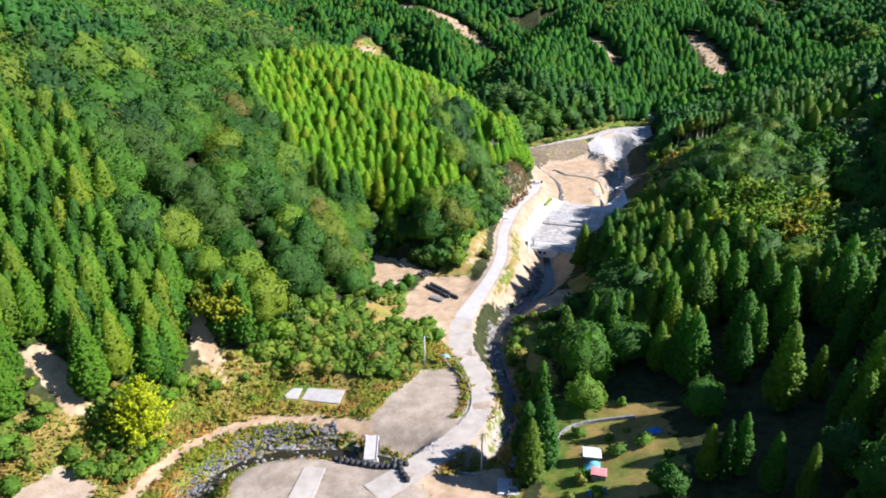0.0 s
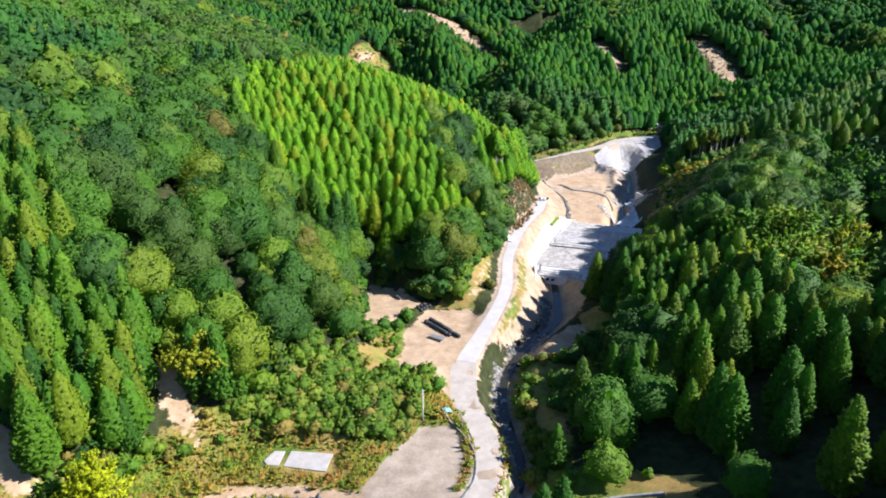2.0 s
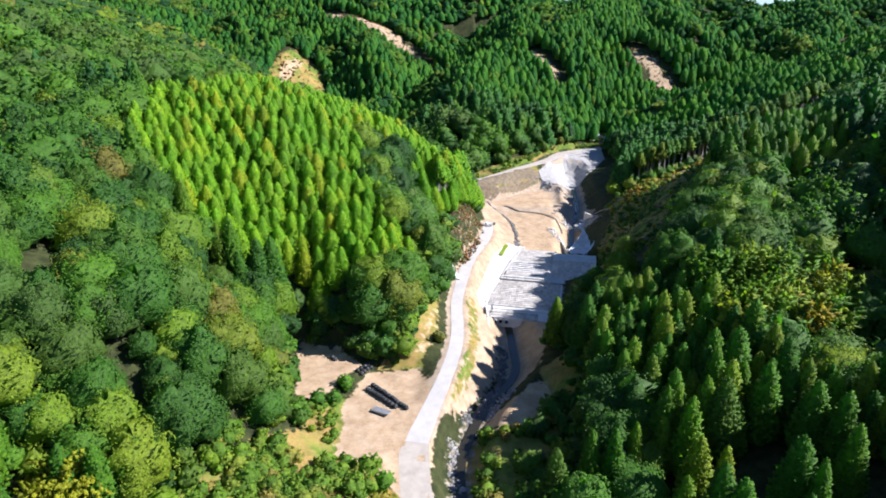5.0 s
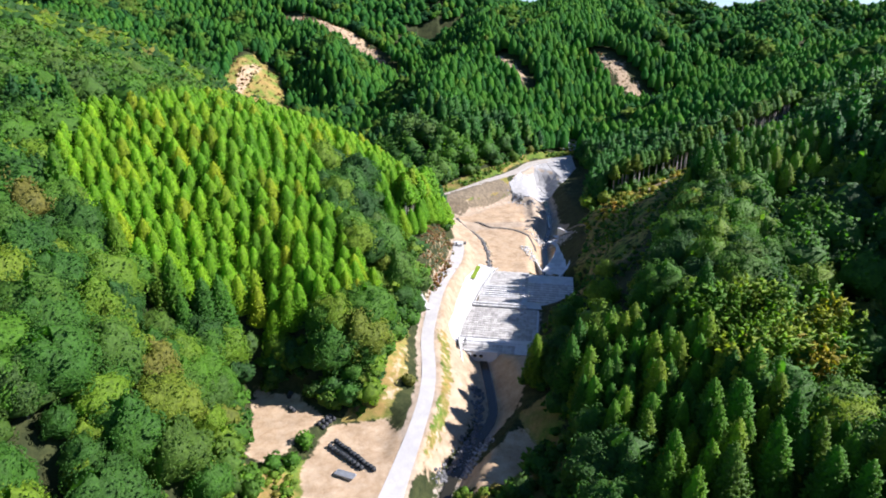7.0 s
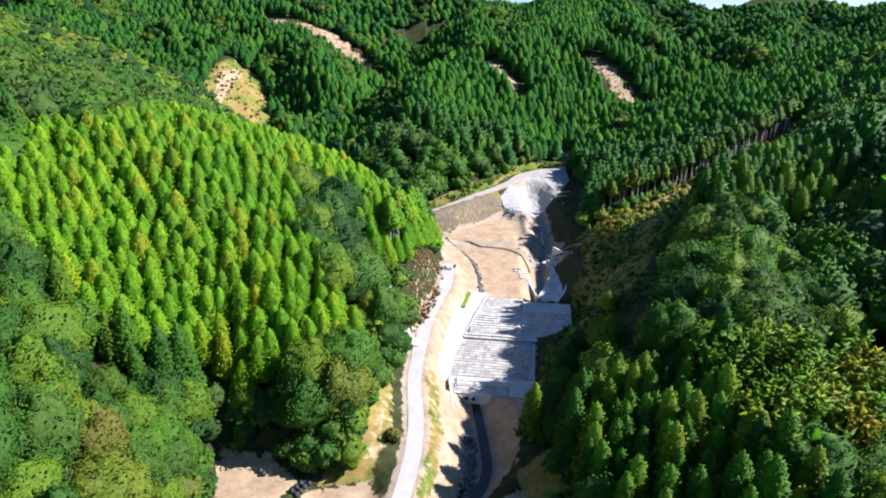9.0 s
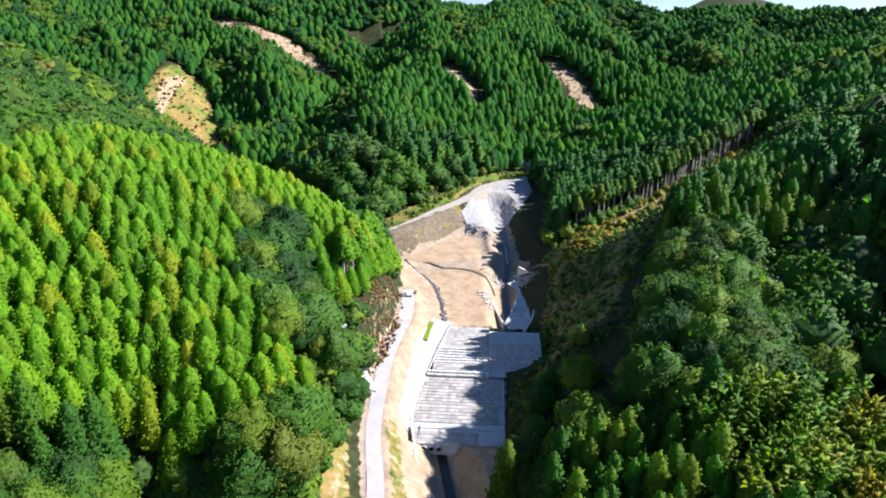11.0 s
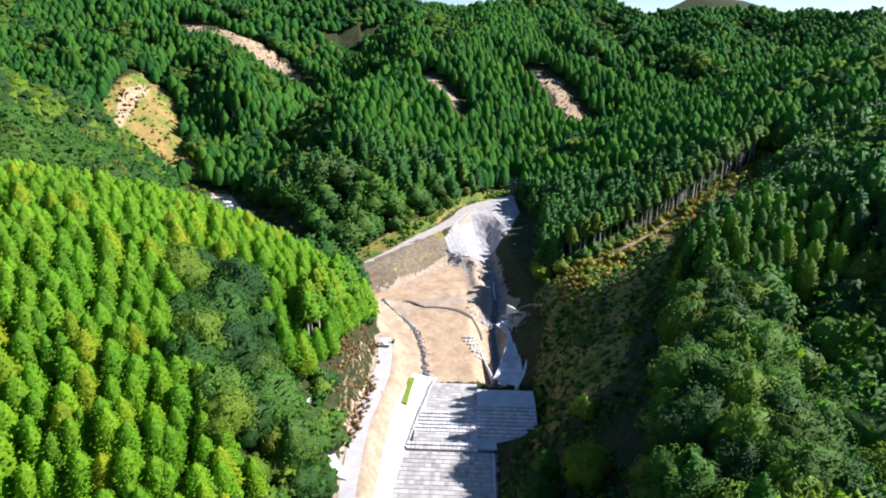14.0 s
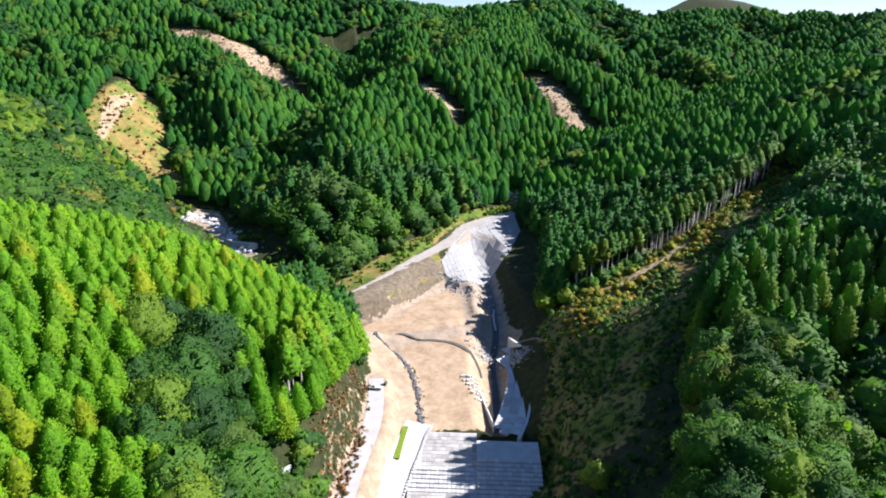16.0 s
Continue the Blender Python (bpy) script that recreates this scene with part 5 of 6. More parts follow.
# wall with posts along the stream below the apron
wall_pts = [tuple(dam_xy(u, v)) for u, v in ((-7.6, -44), (-6.2, -50), (-4.6, -58), (-3.6, -64), (-1.5, -70))]
bank_wall = kerb_wall("stream_wall", wall_pts, 0.7, 0.3, M_CONCRETE, "white concrete stream wall beside the earth track", "wall", 6.0, top=[0.8, 0.4, -0.2, -1.2, -2.2])
for u, v in ((-8.3, -41), (-7.7, -45), (-6.8, -50.3), (-5.2, -57.6)):
    x, y = dam_xy(u, v)
    z = height(x, y)
    post = thing("marker_post", pose(x, y, z, 0, 0, 20), "dark steel marker post with a short arm", "post", "posts along the stream wall")
    put("pole", tube_mesh("pole", [(0, 0, -0.4), (0, 0, 2.3)], 0.09, 6, M_DARKSTONE), post)
    put("arm", tube_mesh("arm", [(-0.55, 0, 2.1), (0.5, 0, 2.2)], 0.08, 6, M_DARKSTONE), post)
x, y = dam_xy(-5.3, -46.2)
crane = thing("sluice_frame", pose(x, y, -1.4, 0, 0, 40), "dark steel sluice gate frame on the apron edge", "gate frame")
put("post", tube_mesh("post", [(-0.6, 0, 0), (0.5, 0.2, 2.9)], 0.14, 6, M_DARKSTONE), crane)
put("post", tube_mesh("post", [(0.7, 0, 0), (0.6, 0.2, 3.0)], 0.12, 6, M_DARKSTONE), crane)
put("beam", tube_mesh("beam", [(-0.2, 0.1, 2.5), (1.2, 0.3, 2.7)], 0.13, 6, M_DARKSTONE), crane)

# upper slope lining of pale concrete
UP_TOP = [(98.5, 418), (110, 436), (121, 452), (133, 464), (160, 481)]
UP_LOW = [(97, 403), (108, 402), (120, 411), (136, 426), (154, 453)]
upper = thing("slope_lining", Matrix(), "white concrete lining on the upper stream bank", "retaining wall")
up_t, up_l = np.array(UP_TOP, float), np.array(UP_LOW, float)
n1, n2 = 18, 7
for i in range(n1):
    for j in range(n2):
        corners = []
        for a, k in ((i + 0.02, j + 0.02), (i + 0.02, j + 0.98), (i + 0.98, j + 0.98), (i + 0.98, j + 0.02)):
            s = a / n1 * (len(up_t) - 1)
            q = min(int(s), len(up_t) - 2)
            top, low = up_t[q] + (up_t[q + 1] - up_t[q]) * (s - q), up_l[q] + (up_l[q + 1] - up_l[q]) * (s - q)
            xy = low + (top - low) * k / n2
            corners.append(Vector((xy[0], xy[1], height(*xy) + 0.42)))
        vs = [c + Vector((0, 0, -0.5)) for c in corners] + corners
        put("panel", mesh_from("panel", vs, [(7, 6, 5, 4), (4, 5, 1, 0), (5, 6, 2, 1), (6, 7, 3, 2), (7, 4, 0, 3)], M_LINING), upper)

# bare grey-brown bank between the upper road and the yard below it
M_BANK = surface("grey_brown_bank", (0.11, 0.09, 0.062), (0.23, 0.185, 0.125), 0.6, 0.95, 0.1, 9.0, 0.7, 0.08)
top_edge = smooth_line([(42, 382.5, 0), (54, 390.3, 0), (69, 403, 0), (83, 417.5, 0), (95, 421, 0)], 3)
low_edge = smooth_line([(48, 374, 0), (60, 379.5, 0), (72, 389, 0), (87, 400, 0), (99, 408, 0)], 3)
kk = np.linspace(0, 1, 11)[None, :]
bank_x = top_edge[:, 0:1] + (low_edge[:, 0:1] - top_edge[:, 0:1]) * kk
bank_y = top_edge[:, 1:2] + (low_edge[:, 1:2] - top_edge[:, 1:2]) * kk
fade = 0.3 * np.sin(np.pi * np.clip(kk * 0.98 + 0.01, 0, 1)) ** 0.5
tagged(sheet("bank_upper", bank_x, bank_y, land(bank_x, bank_y) + fade - 0.03 + value_noise(bank_x, bank_y, 2.2, 9) * 0.15, M_BANK), "bare grey brown earth bank below the upper road", "bank", kind="structure")

# curved wall and paved floor at the basin's right bank
BASIN_WALL = [(106.6, 351), (110, 340), (109.5, 331), (102.3, 317), (93, 301.5), (88, 296)]
kerb_wall("basin_wall", BASIN_WALL, 0.9, 5.6, M_CONCRETE, "curved concrete retaining wall round the basin", "wall", 2.0, top=[6.2, 6.0, 5.4, 4.4, 3.2, 2.4])
floor_thing = thing("basin_paving", Matrix(), "concrete paving at the foot of the basin wall", "paving")
pave = block_mesh("slab", 2.9, 2.9, 0.2, M_CONCRETE, 0.04)
bw = smooth_line([(x, y, 0) for x, y in BASIN_WALL], 2)
for off in (2.2, 5.2, 8.2):
    t = np.gradient(bw[:, :2], axis=0)
    t /= np.linalg.norm(t, axis=1)[:, None]
    side = bw[:, :2] + np.c_[t[:, 1], -t[:, 0]] * off
    lengths = np.r_[0, np.cumsum(np.linalg.norm(np.diff(side, axis=0), axis=1))]
    for d in np.arange(6 if off > 3 else 2, lengths[-1] - 2, 3.0):
        x, y = np.interp(d, lengths, side[:, 0]), np.interp(d, lengths, side[:, 1])
        q = int(np.searchsorted(lengths, d)) - 1
        put("slab", pave, floor_thing, pose(x, y, 1.25 + 0.15 * (8.2 - off), 0, 0, math.degrees(math.atan2(t[q, 1], t[q, 0]))))
kerb_wall("channel_wall", [(87, 330), (85.5, 318), (84.5, 307)], 0.5, 3.4, M_CONCRETE, "narrow concrete channel wall in the basin pool", "wall", 1.0, top=[0.2, 0.2, 0.3])
kerb_wall("channel_wall", [(107, 366), (109, 374), (112, 382)], 0.8, 1.2, M_CONCRETE, "short pale concrete channel wall upstream", "wall", 1.0)
kerb_wall("field_kerb", [(104, 357), (108, 349), (112.5, 341), (113.5, 333)], 0.5, 0.5, M_STONE, "stone kerb below the shrub slope", "kerb")


# turf strip on the dam's left shoulder
M_TURF = surface("green_turf", (0.11, 0.19, 0.015), (0.2, 0.26, 0.03), 1.2, 0.95, 0.1, 8.0, 0.6, 0.05)
turf = []
for v in np.linspace(0.3, 15.8, 14):
    x, y = dam_xy(lerp_at(v, [(0, -8.7), (16, -7.6)]), v)
    turf.append((x, y, max(height(x, y), lerp_at(v, REV_LOW_Z) + 0.55 * (height(*dam_xy(lerp_at(v, REV_TOP_U), v)) - lerp_at(v, REV_LOW_Z)))))
tagged(new("turf_strip", ribbon("turf_strip", turf, 0.8, 0.85, M_TURF, 1.4)), "strip of green turf on the white dam shoulder", "turf")

# ---- water ----
def water_strip(name, line, half, lift, label):
    tagged(new(name, ribbon(name, line, half, lift, M_WATER, 0.2)), label, "water", kind="structure")


water_strip("water_low", RIVER_LOW_S, 1.3, 0.0, "shallow brown stream in its stony bed")
DITCH = smooth_line([(x, y, 0) for x, y in ((52, 367), (60, 364.5), (72, 360.5), (84, 357), (89, 350), (91, 342), (90, 336))], 3)
DITCH[:, 2] = land(DITCH[:, 0], DITCH[:, 1]) + 0.08
tagged(new("ditch", ribbon("ditch", DITCH, 0.75, 0.14, M_ASPHALT_SEAM, 0.3)), "narrow wet ditch across the sediment flat", "ditch", kind="structure")
water_strip("water_up", RIVER_S, 1.3, 0.0, "narrow stream and dark pool above the dam")


# ---- stones ----
def rock(seed):
    r = np.random.RandomState(seed)
    bm = bmesh.new()
    bmesh.ops.create_icosphere(bm, subdivisions=1, radius=1.0)
    v = np.array([tuple(q.co) for q in bm.verts])
    f = np.array([[q.index for q in p.verts] for p in bm.faces])
    bm.free()
    v *= r.uniform(0.62, 1.12, (len(v), 1)) * r.uniform(0.7, 1.15, (1, 3))
    return v, f[::1]


ROCKS = [rock(s) for s in range(6)]


def rocks_along(name, line, spread, count, size, mat, label, seed, lift=0.0):
    r = np.random.RandomState(seed)
    p = smooth_line([(x, y, 0) for x, y in line], 2)
    q = r.uniform(0, len(p) - 1.001, count)
    i = q.astype(int)
    base = p[i, :2] + (p[i + 1, :2] - p[i, :2]) * (q - i)[:, None] + r.normal(size=(count, 2)) * spread
    s = size * np.exp(r.normal(size=count) * 0.35)
    rows = np.c_[base, land(base[:, 0], base[:, 1]) + 0.15 * s + lift, s * 0.8, s, r.uniform(0, 6.28, count), r.randint(0, 6, count)]
    ob = scatter(ROCKS, rows, r.rand(count), name, [mat, mat])
    for poly in ob.data.polygons:
        poly.use_smooth = False
    return tagged(ob, label, "stones", kind="stuff")


rocks_along("riprap", [(-53.5, 100), (-52.5, 108), (-48, 116), (-41, 120), (-34, 121.3), (-26, 121)], 1.2, 900, 0.42, M_DARKSTONE, "dark grey riprap on the stream bank", 1)
rocks_along("boulders", [(-53, 96), (-49, 107), (-43, 113.5), (-30, 116.5)], 1.6, 420, 0.38, M_STONE, "pale boulders in the stream bed", 2)
rocks_along("riprap", [(21, 190), (28, 199), (33.5, 207), (36.5, 216), (38, 226)], 0.9, 420, 0.5, M_DARKSTONE, "dark wet riprap below the earth track", 3)
rocks_along("riprap", [(56, 359), (61, 353), (64, 344), (65, 334), (63.5, 322), (62, 310)], 0.5, 420, 0.48, M_DARKSTONE, "dark riprap edging the sediment basin", 4, 0.2)
rocks_along("rubble", [(95, 352), (99, 348), (104, 342), (106, 338)], 2.4, 520, 0.48, M_OLD_CONCRETE, "heap of pale broken stone beside the stream", 5)
rocks_along("rubble", [(36, 203), (31, 197), (27, 191)], 1.0, 160, 0.42, M_STONE, "pale boulders along the stream bank", 6)
rocks_along("boulders", [(16, 180), (14.5, 170), (15, 158), (16, 145), (16, 132), (13.5, 118)], 0.8, 420, 0.42, M_STONE, "grey boulders on the bank below the road", 7)
rocks_along("boulders", [(-20, 118), (-14, 113), (-8, 112), (-2, 113)], 1.6, 260, 0.33, M_STONE, "pale stones by the stream and bridge", 8)
rocks_along("boulders", [(-26, 515), (-18, 525), (-8, 505), (0, 480), (10, 455)], 2.5, 160, 1.2, M_CONCRETE, "pale boulders in the side valley stream", 9)
rocks_along("boulders", [(97, 405), (103, 398), (108, 392), (112, 386)], 2.5, 120, 0.6, M_STONE, "brown and grey stones below the upper yard", 10)
rocks_along("boulders", [(166, 494), (172, 510), (182, 530), (195, 550)], 3.0, 120, 1.1, M_CONCRETE, "pale stones in the upper stream bed", 11)
cube = block_mesh("concrete_block", 0.95, 0.7, 0.6, M_CONCRETE, 0.05)
for i in range(34):
    x, y = 82.0 + (i % 6) * 0.95 + rb.uniform(-0.25, 0.25) + (i // 6) * 0.25, 333 - (i // 6) * 2.3 + rb.uniform(-0.4, 0.4)
    ob = tagged(new("concrete_block", cube), "loose pale concrete block on the basin floor", "block", "blocks on the basin floor")
    ob.matrix_basis = pose(x, y, height(x, y) - 0.05, rb.uniform(-8, 8), rb.uniform(-8, 8), rb.uniform(0, 90))


# ---- sacks ----
def sack_mesh(seed):
    r = np.random.RandomState(seed)
    v, f = lathe([(0.12, 0.0), (0.52, 0.02), (0.6, 0.3), (0.61, 0.62), (0.5, 0.92), (0.24, 1.04), (0.05, 1.12)], 12)
    a = np.arctan2(v[:, 1], v[:, 0])
    v[:, :2] *= (1 + 0.09 * np.abs(np.cos(2 * a)) + r.uniform(-0.05, 0.05, len(v)))[:, None]
    return mesh_from("sack", v, f, M_BAG, True)


sacks = []
for s in range(4):
    bag = thing("bulk_bag", pose(0, 0, -50), "full black woven bulk bag standing on the ground", "bulk bag", "black bulk bags")
    put("sack", sack_mesh(s), bag)
    for dx in (-0.2, 0.2):
        put("lifting_loop", tube_mesh("lifting_loop", [(dx, -0.22, 0.95), (dx, -0.1, 1.24), (dx, 0.1, 1.24), (dx, 0.22, 0.95)], 0.03, 5, M_BAG), bag)
    sacks.append(bag)
used = []


def bag_row(a, b, n, wobble=0.12):
    for i in range(n):
        k = i / max(1, n - 1)
        x, y = a[0] + (b[0] - a[0]) * k + rb.uniform(-wobble, wobble), a[1] + (b[1] - a[1]) * k + rb.uniform(-wobble, wobble)
        at = pose(x, y, height(x, y) - 0.04, rb.uniform(-4, 4), rb.uniform(-4, 4), rb.uniform(0, 360))
        if len(used) < 4:
            sacks[len(used)].matrix_basis = at
        else:
            copy_thing(sacks[rb.randrange(4)], at)
        used.append(1)


bag_row((-23.4, 110.2), (-7.9, 107.0), 14)
bag_row((-22.0, 109.2), (-9.0, 106.0), 11)
bag_row((-8.6, 104.6), (-7.4, 102.2), 3)
bag_row((-4.0, 199.5), (4.6, 187.2), 13)
bag_row((-5.6, 197.6), (1.6, 188.4), 10)
bag_row((-4.6, 196.4), (0.8, 189.4), 7)
bag_row((-8.4, 205.2), (-5.6, 208.6), 4)
bag_row((-7.4, 204.6), (-4.7, 208.0), 4)
bag_row((-16.9, 219.0), (-16.5, 220.4), 2)
bag_row((-16.2, 213.4), (-15.2, 212.2), 2)
plates = thing("steel_plate_stack", pose(-2.0, 186.4, 1.42, 0, 0, -38), "stack of grey steel road plates on timber in the yard", "plate stack")
for i in range(5):
    put("plate", block_mesh("plate", 4.6, 1.9, 0.1, M_STEEL, 0.015), plates, pose(0.08 * i * (-1) ** i, 0, 0.28 + i * 0.11, 0, 0, 1.5 * i))
for dx in (-1.6, 0, 1.6):
    put("bearer", block_mesh("bearer", 0.2, 2.0, 0.28, M_WOOD, 0.02), plates, pose(dx, 0, 0))

# ---- bridge over the lower stream ----
bridge = thing("footbridge", pose(-15.9, 113.7, -2.0, 0, 0, 3), "narrow concrete slab bridge over the stream", "bridge")
put("deck", block_mesh("deck", 2.9, 8.4, 0.45, M_OLD_CONCRETE, 0.05), bridge)
for sx in (-1.33, 1.33):
    put("kerb", block_mesh("kerb", 0.18, 8.4, 0.22, M_OLD_CONCRETE, 0.03), bridge, pose(sx, 0, 0.44))
for sy in (-3.7, 3.7):
    put("abutment", block_mesh("abutment", 3.4, 1.2, 4.2, M_OLD_CONCRETE, 0.05), bridge, pose(0, sy, -4.25))
crossing = thing("road_culvert", pose(0.6, 111.8, -2.35, 0, 0, -42), "concrete culvert slab carrying the road over the stream", "bridge")
put("deck", block_mesh("deck", 5.6, 6.4, 0.75, M_GRAVEL_ROAD, 0.05), crossing)

# ---- poles ----


def utility_pole(x, y, h, arms, label):
    z = height(x, y)
    pole = thing("utility_pole", pose(x, y, z, 0, 0, 15), label, "utility pole", "utility poles")
    put("shaft", tube_mesh("shaft", [(0, 0, -0.8), (0, 0, h * 0.5), (0, 0, h)], [0.19, 0.16, 0.12], 10, M_POLE), pole)
    for i in range(arms):
        arm = put("crossarm", tube_mesh("crossarm", [(-0.8, 0.12, h - 0.4 - i * 0.7), (0.8, 0.12, h - 0.4 - i * 0.7)], 0.05, 6, M_STEEL), pole)
        for dx in (-0.65, 0.0, 0.65):
            put("insulator", tube_mesh("insulator", [(dx, 0.12, h - 0.36 - i * 0.7), (dx, 0.12, h - 0.18 - i * 0.7)], [0.06, 0.04], 6, M_WHITE), arm)
    return pole


utility_pole(-5.0, 147.2, 8.8, 1, "pale concrete utility pole beside the gravel yard")
utility_pole(8.1, 106.6, 9.2, 1, "pale concrete utility pole beside the road")
utility_pole(64.3, 165, 9.0, 2, "grey utility pole among the hillside trees")

# ---- pickup truck ----


def extrude_profile(name, outline, half, mat, inset=0.0):
    """A body from a side outline (y, z), half metres to each side."""
    n = len(outline)
    v = [(s * half, a, b) for s in (-1, 1) for a, b in outline]
    f = [(i, (i + 1) % n, n + (i + 1) % n, n + i) for i in range(n)] + [tuple(range(n))[::-1], tuple(range(n, 2 * n))]
    me = mesh_from(name, v, f, mat)
    bm = bmesh.new()
    bm.from_mesh(me)
    bmesh.ops.recalc_face_normals(bm, faces=bm.faces)
    bmesh.ops.bevel(bm, geom=bm.edges[:], offset=0.04, segments=1, affect="EDGES")
    bm.to_mesh(me)
    bm.free()
    return me


def kei_truck(x, y, turn, label):
    t = thing("pickup_truck", pose(x, y, height(x, y) + 0.1, 0, 0, turn), label, "truck")
    put("cab", extrude_profile("cab", [(0.35, 0.42), (1.68, 0.42), (1.7, 0.95), (1.45, 1.72), (0.45, 1.78), (0.35, 1.7)], 0.72, M_WHITE), t)
    put("bed", extrude_profile("bed", [(-1.7, 0.62), (0.32, 0.62), (0.32, 0.76), (-1.7, 0.76)], 0.72, M_WHITE), t)
    for sx in (-0.7, 0.7):
        put("side_board", extrude_profile("side_board", [(-1.7, 0.75), (0.32, 0.75), (0.32, 1.06), (-1.7, 1.06)], 0.03, M_WHITE), t, pose(sx, 0, 0))
        put("side_window", extrude_profile("side_window", [(0.55, 1.08), (1.42, 1.08), (1.3, 1.6), (0.55, 1.62)], 0.02, M_GLASS), t, pose(sx * 1.03, 0, 0))
    put("tailgate", extrude_profile("tailgate", [(-1.72, 0.75), (-1.66, 0.75), (-1.66, 1.06), (-1.72, 1.06)], 0.7, M_WHITE), t)
    put("windscreen", extrude_profile("windscreen", [(1.70, 1.02), (1.72, 1.02), (1.5, 1.62), (1.47, 1.62)], 0.6, M_GLASS), t)
    for sx in (-0.62, 0.62):
        for sy in (-1.1, 1.05):
            w = put("wheel", tube_mesh("wheel", [(sx - 0.09, sy, 0.27), (sx + 0.09, sy, 0.27)], 0.27, 14, M_RUBBER), t)
            put("rim", tube_mesh("rim", [(sx - 0.1, sy, 0.27), (sx + 0.1, sy, 0.27)], 0.15, 10, M_STEEL), w)
    return t


kei_truck(50.6, 325.3, 62, "small white pickup truck parked at the road end")
tank = thing("generator", pose(53.8, 327.2, height(53.8, 327.2), 0, 0, 60), "dark site generator beside the parked truck", "generator")
put("case", block_mesh("case", 1.5, 0.8, 0.95, M_DARKSTONE, 0.08), tank, pose(0, 0, 0.15))
for dx in (-0.55, 0.55):
    put("skid", block_mesh("skid", 0.12, 0.9, 0.16, M_STEEL, 0.02), tank, pose(dx, 0, 0))

# ---- tarpaulins, sheds and slabs ----


def draped_sheet(name, x, y, w, d, lift, mat, label, turn, category="tarpaulin", seed=0):
    """A rumpled sheet that lies over something low."""
    r = np.random.RandomState(seed)
    n = 9
    g = np.linspace(-0.5, 0.5, n)
    gx, gy = np.meshgrid(g, g)
    c, s = math.cos(radians(turn)), math.sin(radians(turn))
    px, py = gx * w + r.uniform(-0.03, 0.03, gx.shape) * w, gy * d + r.uniform(-0.03, 0.03, gx.shape) * d
    wx, wy = x + px * c - py * s, y + px * s + py * c
    z = land(wx, wy) + 0.05 + lift * np.clip(1.3 - 2.6 * np.maximum(np.abs(gx), np.abs(gy)), 0, 1) + r.uniform(0, 0.08, gx.shape)
    ob = sheet(name, wx, wy, z, mat)
    solid = ob.modifiers.new("thickness", "SOLIDIFY")
    solid.thickness = 0.03
    return tagged(ob, label, category)


draped_sheet("tarpaulin", 0.7, 150.2, 2.6, 1.7, 0.7, M_TEAL, "light blue tarpaulin over a heap by the kerb", 30, seed=1)
draped_sheet("tarpaulin", 44.8, 110.2, 3.0, 2.6, 0.8, M_BLUE, "blue tarpaulin over a heap in the shaded garden", 10, seed=2)
draped_sheet("tarpaulin", 30.4, 103.4, 3.4, 2.6, 1.1, M_TEAL, "light blue tarpaulin beside the tin-roofed shed", -10, seed=3)
draped_sheet("tarpaulin", 29.6, 95.5, 3.4, 2.2, 0.6, M_BLUE, "blue tarpaulin on the garden ground", 5, seed=4)
draped_sheet("tarpaulin", -8.2, 163.2, 1.6, 1.2, 0.5, M_TEAL, "small light blue tarpaulin on the yard verge", 40, seed=5)


def shed(x, y, w, d, h, turn, roof_mat, label):
    z = height(x, y)
    s = thing("shed", pose(x, y, z, 0, 0, turn), label, "shed")
    for a, b, ww, dd in ((0, -d / 2, w, 0.12), (0, d / 2, w, 0.12), (-w / 2, 0, 0.12, d - 0.14), (w / 2, 0, 0.12, d - 0.14)):
        put("wall", block_mesh("wall", ww, dd, h + 0.5, M_WOOD, 0.02), s, pose(a, b, -0.5))
    rise = 0.5
    for sy in (-1, 1):
        half = d / 2 + 0.35
        n = max(4, int(w / 0.3))
        v, f = [], []
        for i in range(n + 1):
            xx = -w / 2 - 0.25 + (w + 0.5) * i / n
            wave = 0.04 * (i % 2)
            v += [(xx, 0, h + rise + wave + 0.02), (xx, sy * half, h - 0.1 + wave), (xx, sy * half, h - 0.14 + wave), (xx, 0, h + rise + wave - 0.03)]
        for i in range(n):
            for k in range(4):
                f.append((i * 4 + k, i * 4 + (k + 1) % 4, i * 4 + 4 + (k + 1) % 4, i * 4 + 4 + k))
        f += [(0, 1, 2, 3), tuple(n * 4 + k for k in (3, 2, 1, 0))]
        put("roof_sheet", mesh_from("roof_sheet", v, f, roof_mat), s)
    return s


shed(30.7, 105.4, 3.2, 2.6, 2.2, -8, M_TIN, "small wooden shed with a pale tin roof")
shed(30.8, 99.6, 2.6, 1.8, 1.7, -15, M_PINK, "low shed with a faded red roof")
shed(113, 183.6, 2.6, 2.0, 2.0, 20, M_TIN, "tiny hillside shed with a pale roof")


